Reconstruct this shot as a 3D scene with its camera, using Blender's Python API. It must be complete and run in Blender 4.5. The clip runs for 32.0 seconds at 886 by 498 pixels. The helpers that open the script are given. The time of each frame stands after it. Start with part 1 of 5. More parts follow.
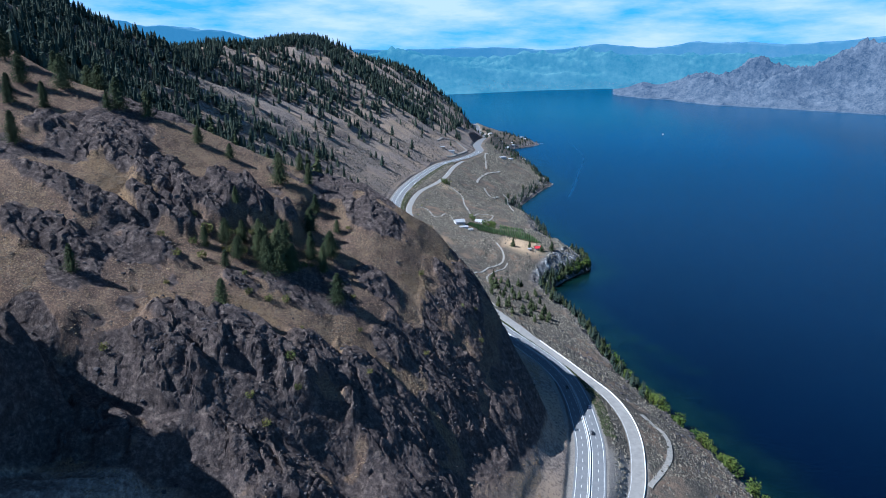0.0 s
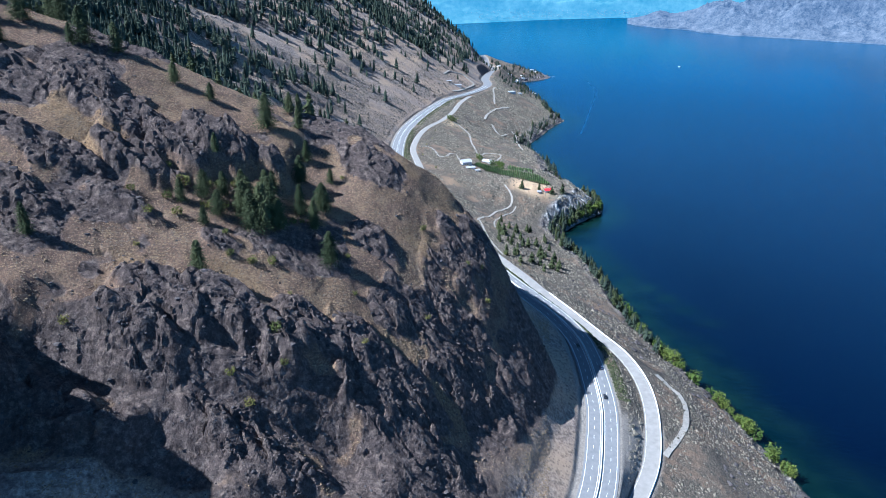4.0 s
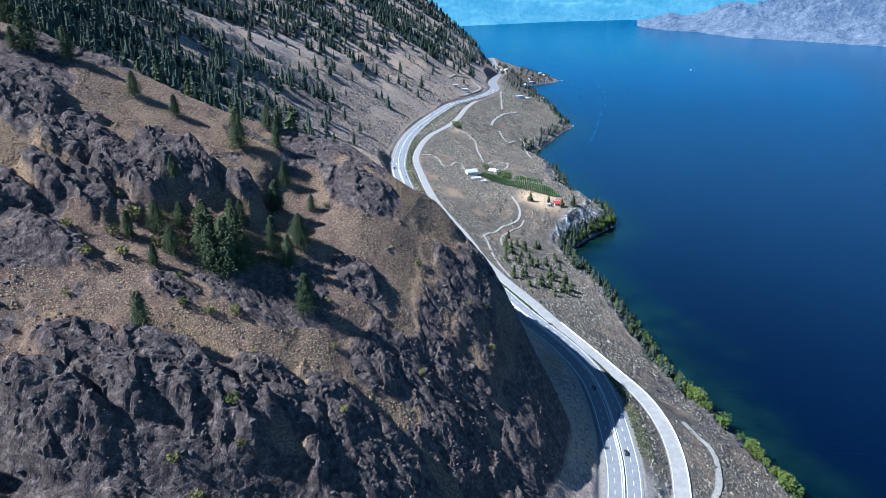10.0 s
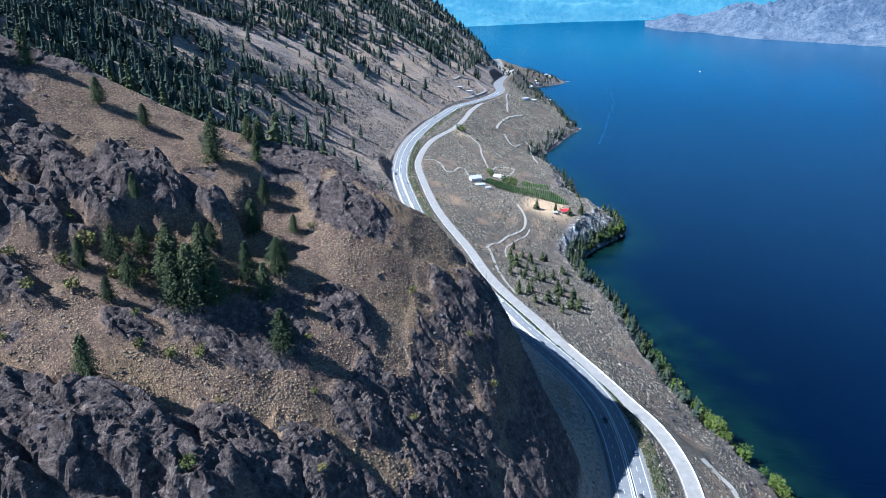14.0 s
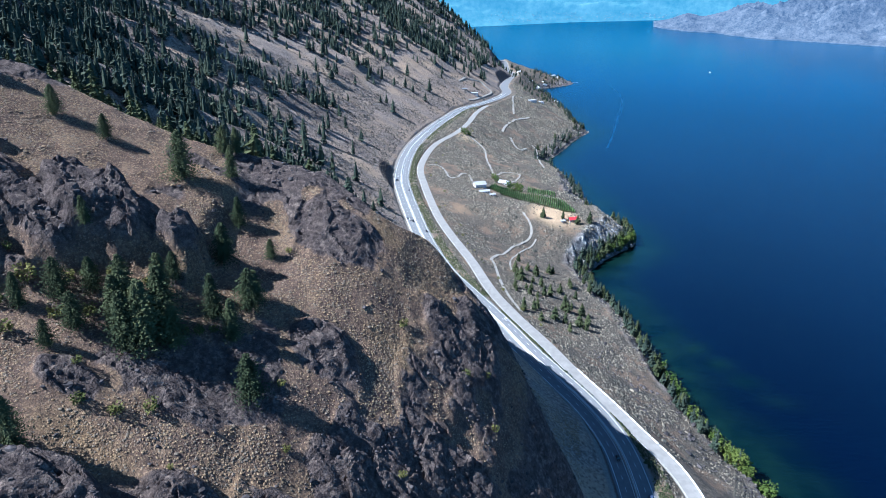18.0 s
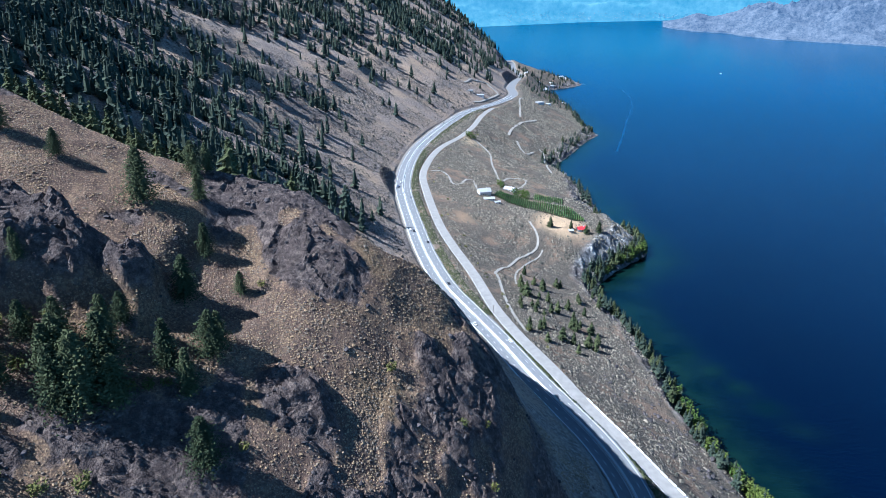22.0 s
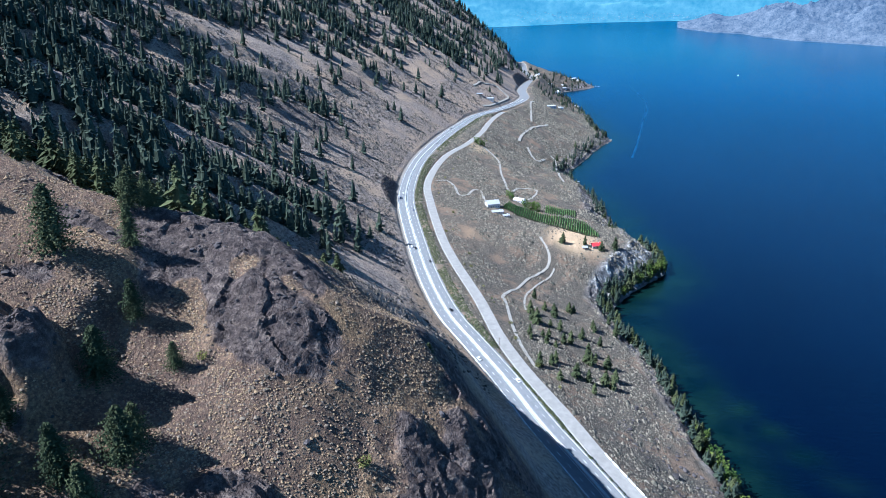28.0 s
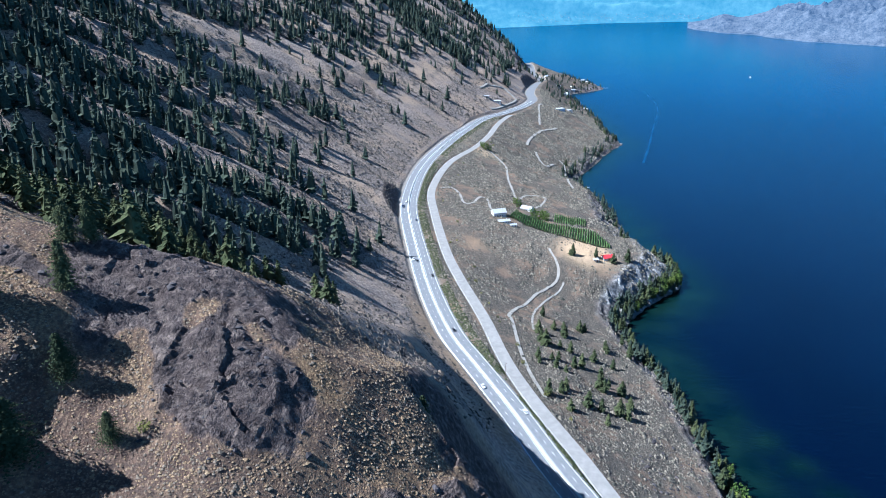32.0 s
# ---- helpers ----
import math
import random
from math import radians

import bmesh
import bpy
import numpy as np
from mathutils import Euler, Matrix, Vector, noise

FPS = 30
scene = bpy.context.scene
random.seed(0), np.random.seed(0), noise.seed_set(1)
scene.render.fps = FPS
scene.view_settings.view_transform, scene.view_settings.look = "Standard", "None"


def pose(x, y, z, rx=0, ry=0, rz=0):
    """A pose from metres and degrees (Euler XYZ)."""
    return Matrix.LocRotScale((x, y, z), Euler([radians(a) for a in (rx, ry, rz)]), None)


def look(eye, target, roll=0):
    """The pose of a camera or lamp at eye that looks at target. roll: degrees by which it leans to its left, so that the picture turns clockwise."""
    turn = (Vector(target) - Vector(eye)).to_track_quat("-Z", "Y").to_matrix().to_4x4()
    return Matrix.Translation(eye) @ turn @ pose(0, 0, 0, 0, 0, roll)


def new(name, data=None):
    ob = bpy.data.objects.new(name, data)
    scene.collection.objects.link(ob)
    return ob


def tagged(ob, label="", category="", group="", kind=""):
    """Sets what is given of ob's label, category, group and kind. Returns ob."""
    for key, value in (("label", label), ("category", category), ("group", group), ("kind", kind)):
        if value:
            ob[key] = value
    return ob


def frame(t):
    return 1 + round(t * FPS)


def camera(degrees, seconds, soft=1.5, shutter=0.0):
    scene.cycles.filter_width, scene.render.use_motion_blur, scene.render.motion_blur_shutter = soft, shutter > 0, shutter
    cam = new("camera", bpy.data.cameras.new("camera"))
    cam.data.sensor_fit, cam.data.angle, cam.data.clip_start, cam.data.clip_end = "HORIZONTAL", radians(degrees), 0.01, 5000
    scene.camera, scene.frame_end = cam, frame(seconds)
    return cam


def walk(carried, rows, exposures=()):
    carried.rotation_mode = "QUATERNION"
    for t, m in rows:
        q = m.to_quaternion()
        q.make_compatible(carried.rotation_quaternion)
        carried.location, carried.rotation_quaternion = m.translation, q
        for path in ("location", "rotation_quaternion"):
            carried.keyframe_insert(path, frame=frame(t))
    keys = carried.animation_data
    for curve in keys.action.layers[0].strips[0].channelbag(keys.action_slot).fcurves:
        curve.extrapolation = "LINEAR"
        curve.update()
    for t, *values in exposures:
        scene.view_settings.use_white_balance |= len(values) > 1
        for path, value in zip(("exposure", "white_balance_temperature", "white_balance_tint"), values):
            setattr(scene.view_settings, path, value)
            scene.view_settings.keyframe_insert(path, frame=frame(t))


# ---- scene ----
# ---------- camera ----------
cam = camera(70, 32.0, soft=0.5)
ROLL = -0.30
PATH = [
    (0.00, (0.0, 0.0, 300.0), (-138.4, 950.3, 21.1)),
    (0.25, (-0.3, 2.4, 300.0), (-139.1, 949.2, 9.7)),
    (0.50, (-0.5, 4.8, 300.1), (-139.8, 948.0, -1.6)),
    (0.75, (-0.8, 7.2, 300.1), (-140.6, 946.3, -13.7)),
    (1.00, (-1.0, 9.5, 300.1), (-141.3, 944.5, -25.8)),
    (1.25, (-1.3, 11.9, 300.1), (-141.6, 942.6, -37.9)),
    (1.50, (-1.5, 14.3, 300.1), (-141.8, 940.5, -49.9)),
    (1.75, (-1.8, 16.6, 300.1), (-142.1, 938.4, -61.1)),
    (2.00, (-2.0, 18.9, 300.1), (-142.4, 936.3, -72.4)),
    (2.25, (-2.2, 21.3, 300.1), (-142.9, 937.8, -74.4)),
    (2.50, (-2.4, 23.6, 300.1), (-143.3, 939.3, -76.3)),
    (3.50, (-3.3, 32.8, 300.0), (-146.4, 948.2, -76.1)),
    (4.50, (-4.1, 41.8, 299.8), (-149.4, 957.1, -75.8)),
    (6.00, (-5.2, 55.2, 299.5), (-152.8, 970.5, -75.3)),
    (8.00, (-6.4, 72.8, 298.9), (-157.6, 987.9, -74.9)),
    (10.00, (-7.5, 90.2, 298.4), (-162.5, 1004.9, -74.9)),
    (12.00, (-8.4, 107.4, 297.8), (-167.6, 1021.6, -75.1)),
    (14.00, (-9.2, 124.6, 297.3), (-172.9, 1038.0, -75.3)),
    (16.00, (-10.0, 141.7, 296.8), (-178.4, 1054.3, -75.7)),
    (18.00, (-10.7, 158.9, 296.5), (-184.0, 1070.6, -76.1)),
    (20.00, (-11.5, 176.1, 296.2), (-189.8, 1086.8, -76.4)),
    (22.00, (-12.4, 193.3, 296.0), (-195.9, 1102.9, -76.7)),
    (24.00, (-13.5, 210.6, 295.8), (-202.2, 1119.1, -76.9)),
    (26.00, (-14.7, 227.8, 295.6), (-208.8, 1135.3, -77.1)),
    (28.00, (-16.3, 245.1, 295.3), (-215.7, 1151.5, -77.2)),
    (30.00, (-18.2, 262.3, 294.8), (-222.9, 1167.6, -77.4)),
    (32.00, (-20.5, 279.4, 294.1), (-230.5, 1183.6, -77.6)),
]
EXPOSURES = ((0.0, 0.20, 4980, 9), (1.0, 0.28, 4980, 9), (2.0, 0.54, 4980, 9), (3.5, 0.77, 4980, 9), (32.0, 0.77, 4980, 9))
walk(cam, [(t, look(e, g, ROLL)) for t, e, g in PATH], exposures=EXPOSURES)


# ---------- light ----------
SUN_EL, SUN_TO = radians(47), Vector((0.955, 0.30, 0)).normalized()
sun_data = bpy.data.lights.new("sun", "SUN")
sun_data.energy, sun_data.angle, sun_data.color = 7.6, radians(0.53), (1.0, 0.94, 0.85)
sun = new("sun", sun_data)
sun_way = Vector((SUN_TO.x * math.cos(SUN_EL), SUN_TO.y * math.cos(SUN_EL), -math.sin(SUN_EL)))
sun.matrix_world = look((-300, 300, 900), Vector((-300, 300, 900)) + sun_way)
world = bpy.data.worlds.new("sky")
scene.world = world
world.use_nodes = True
wn, wl = world.node_tree.nodes, world.node_tree.links
sky = wn.new("ShaderNodeTexSky")
sky.sky_type, sky.sun_disc = "NISHITA", False
sky.sun_elevation, sky.sun_rotation = SUN_EL, math.atan2(-SUN_TO.x, -SUN_TO.y)
sky.altitude, sky.air_density, sky.dust_density, sky.ozone_density = 500, 1.0, 0.15, 3.0
coord = wn.new("ShaderNodeTexCoord")
stretch = wn.new("ShaderNodeMapping")
stretch.inputs["Scale"].default_value = (3.2, 3.2, 15.0)
cloud = wn.new("ShaderNodeTexNoise")
cloud.inputs["Scale"].default_value, cloud.inputs["Detail"].default_value, cloud.inputs["Roughness"].default_value = 1.7, 9.0, 0.6
cover = wn.new("ShaderNodeValToRGB")
cover.color_ramp.elements[0].position, cover.color_ramp.elements[1].position = 0.32, 0.62
white = wn.new("ShaderNodeMix")
white.data_type = "RGBA"
white.inputs["B"].default_value = (14.0, 16.5, 18.5, 1)
wl.new(coord.outputs["Generated"], stretch.inputs["Vector"])
wl.new(stretch.outputs["Vector"], cloud.inputs["Vector"])
wl.new(cloud.outputs["Fac"], cover.inputs["Fac"])
band = wn.new("ShaderNodeMapRange")
band.interpolation_type = "SMOOTHSTEP"
band.inputs["From Min"].default_value, band.inputs["From Max"].default_value = 0.15, 0.09
thin = wn.new("ShaderNodeMath")
thin.operation = "MULTIPLY"
wl.new(cover.outputs["Color"], thin.inputs[0])
wl.new(band.outputs["Result"], thin.inputs[1])
wl.new(thin.outputs["Value"], white.inputs["Factor"])
haze = wn.new("ShaderNodeMix")
haze.data_type = "RGBA"
haze.inputs["B"].default_value = (2.6, 10.5, 22.0, 1)
height_of = wn.new("ShaderNodeSeparateXYZ")
low_air = wn.new("ShaderNodeMapRange")
low_air.interpolation_type = "SMOOTHSTEP"
low_air.inputs["From Min"].default_value, low_air.inputs["From Max"].default_value = 0.62, 0.0
wl.new(coord.outputs["Generated"], height_of.inputs["Vector"])
wl.new(height_of.outputs["Z"], low_air.inputs["Value"])
wl.new(height_of.outputs["Z"], band.inputs["Value"])
wl.new(low_air.outputs["Result"], haze.inputs["Factor"])
wl.new(sky.outputs["Color"], haze.inputs["A"])
wl.new(haze.outputs["Result"], white.inputs["A"])
wl.new(white.outputs["Result"], wn["Background"].inputs["Color"])
wn["Background"].inputs["Strength"].default_value = 0.043


# ---------- form of the land ----------
def table(seed):
    return np.random.RandomState(seed).rand(256, 256)


TABLES = [table(s) for s in range(12)]


def vnoise(x, y, k=0):
    """Smooth value noise, 0 to 1."""
    t = TABLES[k % 12]
    xi, yi = np.floor(x).astype(int), np.floor(y).astype(int)
    u, v = x - xi, y - yi
    u, v = u * u * u * (u * (6 * u - 15) + 10), v * v * v * (v * (6 * v - 15) + 10)
    a, b, c, d = xi % 256, (xi + 1) % 256, yi % 256, (yi + 1) % 256
    return (t[a, c] * (1 - u) + t[b, c] * u) * (1 - v) + (t[a, d] * (1 - u) + t[b, d] * u) * v


def fbm(x, y, size, octaves=4, k=0, gain=0.5):
    """Layered noise about 0, of wave length size."""
    total, amp, norm = 0.0, 1.0, 0.0
    for o in range(octaves):
        a = 0.6 + 1.1 * o
        total = total + amp * (2 * vnoise((x * math.cos(a) + y * math.sin(a)) / size + 17.3 * o, (y * math.cos(a) - x * math.sin(a)) / size - 9.1 * o, k + o) - 1)
        norm, amp, size = norm + amp, amp * gain, size / 2.03
    return total / norm


def ridged(x, y, size, octaves=4, k=0):
    """Sharp-crested noise, 0 to 1."""
    total, amp, norm = 0.0, 1.0, 0.0
    for o in range(octaves):
        a = 0.3 + 1.3 * o
        n = 1 - np.abs(2 * vnoise((x * math.cos(a) + y * math.sin(a)) / size + 5.7 * o, (y * math.cos(a) - x * math.sin(a)) / size + 3.3 * o, k + o) - 1)
        total, norm, amp, size = total + amp * n * n, norm + amp, amp * 0.52, size / 2.1
    return total / norm


def blocks(x, y, size, k, tilt, drop=0.5):
    """Broken rock: cells with a level and a tilt of their own, parted by cracks."""
    a, b = TABLES[k % 12], TABLES[(k + 5) % 12]
    gx, gy = x / size, y / size
    ix, iy = np.floor(gx).astype(int), np.floor(gy).astype(int)
    best, second, out = np.full(x.shape, 9.0), np.full(x.shape, 9.0), np.zeros_like(x)
    for dx in (-1, 0, 1):
        for dy in (-1, 0, 1):
            i, j = (ix + dx) % 256, (iy + dy) % 256
            cx, cy = gx - (ix + dx + 0.15 + 0.7 * a[i, j]), gy - (iy + dy + 0.15 + 0.7 * b[i, j])
            d2 = cx * cx + cy * cy
            h = tilt * (2 * (a[j, i] - 0.5) * cx + 2 * (b[j, i] - 0.5) * cy) + drop * (a[i, (j + 7) % 256] - 0.5)
            nearer = d2 < best
            second = np.where(nearer, best, np.minimum(second, d2))
            out, best = np.where(nearer, h, out), np.where(nearer, d2, best)
    return size * (out - 0.06 * step(0.16, 0.02, np.sqrt(second) - np.sqrt(best)))


def curve(ys, vs):
    """A smooth function of y through a few stations."""
    ys, vs = np.array(ys, float), np.array(vs, float)
    m = np.gradient(vs, ys)

    def at(y):
        y = np.clip(y, ys[0], ys[-1])
        i = np.clip(np.searchsorted(ys, y) - 1, 0, len(ys) - 2)
        h = ys[i + 1] - ys[i]
        s = (y - ys[i]) / h
        return (1 + 2 * s) * (1 - s) ** 2 * vs[i] + s * (1 - s) ** 2 * h * m[i] + s * s * (3 - 2 * s) * vs[i + 1] + s * s * (s - 1) * h * m[i + 1]
    return at


def step(a, b, v):
    s = np.clip((v - a) / (b - a), 0, 1)
    return s * s * (3 - 2 * s)


def smin(a, b, k):
    h = np.clip(0.5 + 0.5 * (b - a) / k, 0, 1)
    return b * (1 - h) + a * h - k * h * (1 - h)


def smax(a, b, k):
    return -smin(-a, -b, k)


# highway, old road and shore, as x over y
road_x = curve((120, 240, 285, 312, 348, 380, 412, 440, 468, 500, 530, 560, 600, 647, 680, 719, 767, 824, 891, 937, 1018, 1110, 1235, 1370, 1482, 1540, 1653, 1726, 1880, 2070, 2188, 2330, 2674, 3000, 3400),
               (-20, 16, 30, 36.5, 41, 43, 41, 37.5, 31, 16, -4, -25, -50, -82, -105, -126, -148, -171, -197, -213, -230, -240, -239, -229, -214, -192, -160, -151, -170, -172, -165, -200, -250, -335, -450))
road_z = curve((120, 250, 520, 650, 800, 1000, 1700, 2200, 3000), (56, 56, 57, 58, 62, 72, 74, 62, 58))
old_x = curve((120, 240, 290, 311, 340, 376, 405, 432, 461, 487, 515, 543, 568, 617, 649, 718, 784, 823, 882, 936, 990, 1063, 1156, 1245, 1318, 1473, 1536, 1600, 1653, 1726, 1880, 2070, 2188, 2330, 2674, 3000, 3400),
              (-10, 30, 49, 57, 68, 74.5, 76, 73, 63, 46, 27, 7, -9, -41, -59, -90, -123, -141, -164, -183, -200, -209, -209, -193, -187, -184, -176, -159, -144, -135, -154, -156, -149, -184, -234, -319, -434))
old_z = curve((120, 400, 450, 520, 570, 650, 800, 1000, 1400, 1540, 3000), (48, 48, 49, 53, 56, 57, 61, 71, 72, 73, 58))
shore_x = curve((100, 300, 419, 473, 541, 605, 666, 717, 777, 814, 836, 861, 906, 950, 970, 992, 1049, 1119, 1204, 1270, 1298, 1389, 1454, 1524, 1604, 1645, 1717, 1918, 2040, 2130, 2380, 2440, 2536, 2590, 2733, 3000, 3301, 3800),
                (215, 196, 166, 146, 113, 92, 80, 69, 43, 31, 29, 38, 66, 92, 91, 80, 51, 33, 19, -12, -30, -26, -8, 8, 31, 48, 33, 2, -21, -45, -80, -30, 14, -18, -120, -225, -345, -520))
cap_z = curve((300, 700, 900, 1000, 1100, 1200, 1300, 1450, 1600, 1800, 2000, 2090, 2190, 2430, 2700, 2950, 3100, 3250, 3400, 3800), (520, 520, 500, 455, 392, 334, 328, 346, 358, 368, 380, 380, 352, 316, 296, 262, 212, 120, 40, 10))
crest_y = curve((-420, -320, -243, -165, -120, -90, -59, -20, 30), (423, 392, 406, 419, 431, 420, 440, 435, 435))
# rocky outcrops on the knoll: x, y, half width, half depth, height
OUTCROPS = ((-120, 262, 34, 13, 13), (-160, 236, 22, 12, 8), (-178, 208, 28, 14, 9), (-200, 318, 26, 11, 10), (-168, 350, 27, 18, 19), (-192, 292, 20, 9, 4), (-150, 296, 12, 5, 2), (-245, 352, 38, 16, 7), (-232, 300, 24, 12, 6), (-92, 352, 14, 8, 4),
            (-84, 292, 14, 12, 5), (-106, 397, 21, 14, 1.6), (-48, 392, 20, 30, 4), (-45, 330, 30, 36, 4), (-60, 280, 34, 24, 4), (-110, 225, 30, 12, 5), (-30, 430, 22, 20, 1), (-128, 308, 16, 6, 2),
            (-215, 338, 30, 13, 10), (-192, 335, 26, 15, 12), (-236, 268, 28, 13, 5), (-270, 338, 26, 12, 6), (-119, 402, 12, 5, 1.0), (-90, 352, 17, 12, 2), (-100, 276, 20, 12, 5), (-72, 322, 16, 16, 3), (-150, 254, 30, 12, 7), (-262, 300, 16, 7, 4))
brow_y = curve((-230, -185, -150, -110, -89, -60), (226, 231, 236, 247, 257, 258))
rock_edge = curve((-230, -200, -175, -145, -121, -100, -80, -40), (205, 224, 247, 268, 289, 296, 296, 290))


def outcrop_mask(x, y):
    wob = fbm(x, y, 14, 3, 3) * 0.5
    total, rise = np.zeros_like(x), np.zeros_like(x)
    for ox, oy, rx, ry, h in OUTCROPS:
        r = np.sqrt(((x - ox) / rx) ** 2 + ((y - oy) / ry) ** 2) + wob
        m = 1 - step(0.58, 1.12, r)
        total, rise = np.maximum(total, m), np.maximum(rise, m * h)
    return total, rise


def knoll(x, y):
    """The near spur, without its rocks."""
    ex = np.minimum(x + 240, 0)
    X, Y = (np.maximum(x, -240) + 100) / 100, (y - 330) / 100
    yc = crest_y(x)
    Yc = np.maximum((np.minimum(y, yc) - 330) / 100, -1.05)
    front = np.minimum((y - 225) / 100, 0)
    z = 170.2 - 69.7 * X + 34.1 * Yc - 25.3 * X * X + 8.5 * X * Yc + 2.8 * Yc * Yc - 10.0 * X ** 3 + 4.6 * X * X * Yc + 5.1 * X * Yc * Yc - 7.0 * Yc ** 3 - 0.42 * ex + 52 * front
    back = np.maximum(y - yc, 0)
    # a mostly unseen ridge on the left is added to shade the front slope
    z = z - 17 * step(3, -13, y - brow_y(x)) * step(-55, -85, x) + (28 * step(226, 204, y) + 42 * step(205, 180, y)) * step(-185, -203, x)
    return z + 10.5 * np.exp(-(((x + 92) / 44) ** 2) - ((np.minimum(y, yc) - 412) / 34) ** 2) + 3 * step(-60, 0, y - yc) * step(-50, -80, x) - 0.66 * back + 0.05 * np.minimum(back, 12)


def height(x, y, detail=True):
    """Height of the land and how rocky it is."""
    xr, zr, xo, zo, xs = road_x(y), road_z(y), old_x(y), old_z(y), shore_x(y)
    d = xr - x
    # mountain side above the highway
    cut = 2.5 + 15 * step(895, 935, y) * step(1000, 970, y) + 2 * fbm(y, 0 * y, 70, 2, 2) + 3 * step(1420, 1460, y) * step(1570, 1530, y) + 4 * step(1780, 1830, y) + 16 * step(1960, 2010, y) * step(2160, 2110, y) + 42 * step(2230, 2420, y)
    up = np.maximum(d - 13, 0)
    slope = 0.56 + 0.05 * step(1200, 1800, y) + 0.2 * step(2200, 2600, y)
    side = zr + np.minimum(up * 1.1, cut) + slope * np.maximum(up - cut / 1.1, 0)
    w = y - 0.65 * (x + 330) * step(1400, 1050, y)
    wr = w + 16 * fbm(x, y, 120, 3, 6)
    rib = 1 - np.abs(np.sin(np.pi * (wr - 760) / 98)) + 0.35 * (1 - np.abs(np.sin(np.pi * (wr + 9 * fbm(x, y, 40, 2, 3)) / 41)))
    side = side + step(25, 170, d) * (15 * (rib - 0.5) + 2.5 * ridged(0.3 * x, w, 22, 2, 9) + 4 * fbm(x, y, 60, 4, 1))
    # gully between the spur and the mountain
    side = side - 34 * step(70, 190, d) * np.exp(-((y - 505 - 0.28 * np.maximum(-x - 200, 0)) / 62) ** 2)
    top = cap_z(y) + 16 * fbm(x, y, 170, 4, 7)
    side = smin(side, top + np.where(d > 500, 0.05 - 0.27 * step(1080, 1250, y), 0.05) * (d - 500), 30)
    # spur
    k = knoll(x, y) + 15 * np.exp(-((d - 36) / 18) ** 2) * step(225, 265, y) * step(390, 345, y)
    face = zr - 1.2 + np.maximum(d - 21.5 - 7 * step(390, 430, y), 0) * (1.5 + 0.6 * step(345, 385, y) * step(450, 415, y))
    k = smin(k, face + 4 * fbm(x, y, 30, 3, 4) , 9)
    left = np.where(y < 720, smax(side, k, 10), side)
    left = np.where(d < 12, zr, left)
    # benches and the slope down to the lake
    w = np.maximum(xs - (xo + 6), 4)
    u = (x - xo - 6) / w
    cliff = 0.30 + 0.22 * step(640, 560, y) * 0 + 0.16 * step(850, 890, y) * step(1010, 985, y) - 0.1 * step(560, 420, y) - 0.1 * step(1250, 1350, y)
    prof = np.where(u < 0.84, 1 - (1 - cliff) * u / 0.84, cliff * (1 - (u - 0.84) / 0.16))
    low = zo * np.where(u < 1, prof, 0) - 0.16 * np.maximum(x - xs, 0)
    low = low + step(0.05, 0.3, u) * step(1.0, 0.8, u) * (5 * fbm(x, y, 70, 4, 8) + 1.5 * fbm(x, y, 18, 3, 9))
    # strip between the two roads
    s = np.clip((x - xr - 11.5) / np.maximum(xo - xr - 17.5, 1), 0, 1)
    strip = zr + (zo - zr) * s + np.minimum(np.maximum(xo - xr - 17.5, 0), 10) * 0.12 * np.sin(np.pi * s)
    right = np.where(x < xo + 6, strip, low)
    z = np.where(x < xr, left, np.where(x < xr + 11.5, zr, right))
    # a fan of land where the coast turns
    flat = ((np.abs(x - xr) < 12) | (np.abs(x - xo) < 6)).astype(float)
    om, rise = outcrop_mask(x, y)
    spur = step(0, 8, k - side) * step(16, 26, d) * step(500, 470, y)
    lean_ = 0.04 * step(-105, -85, x)
    rock = spur * np.clip(om + 0.85 * step(0.09 - lean_, 0.30 - lean_, fbm(x, y, 30, 3, 6)), 0, 1)
    rock = np.maximum(rock, spur * (0.8 * step(75, 55, d) + 0.2 * step(44, 36, d)))
    rock = np.maximum(rock, spur * 0.85 * step(8, -8, y - rock_edge(x) + 16 * fbm(x, y, 25, 3, 4)) * step(-0.42 + 0.3 * step(-115, -85, x), -0.12 + 0.3 * step(-115, -85, x), fbm(x, y, 20, 3, 8)))
    far_rock = np.maximum(step(0.18, 0.42, fbm(x, y, 80, 4, 10)) * step(20, 60, d), step(1950, 2150, y) * step(13, 20, d) * step(120, 60, d + 40 * fbm(x, y, 60, 2, 3))) * (1 - spur)
    cutrock = step(12, 14, d) * step(cut / 1.1 + 20, cut / 1.1 + 12, d) * step(5, 9, cut) * (1 - spur)
    cape = step(0.80, 0.86, u) * step(1.02, 0.97, u)
    rock = np.clip(np.maximum(np.maximum(rock, 0.6 * far_rock), np.maximum(cutrock, cape)), 0, 1) * (1 - flat)
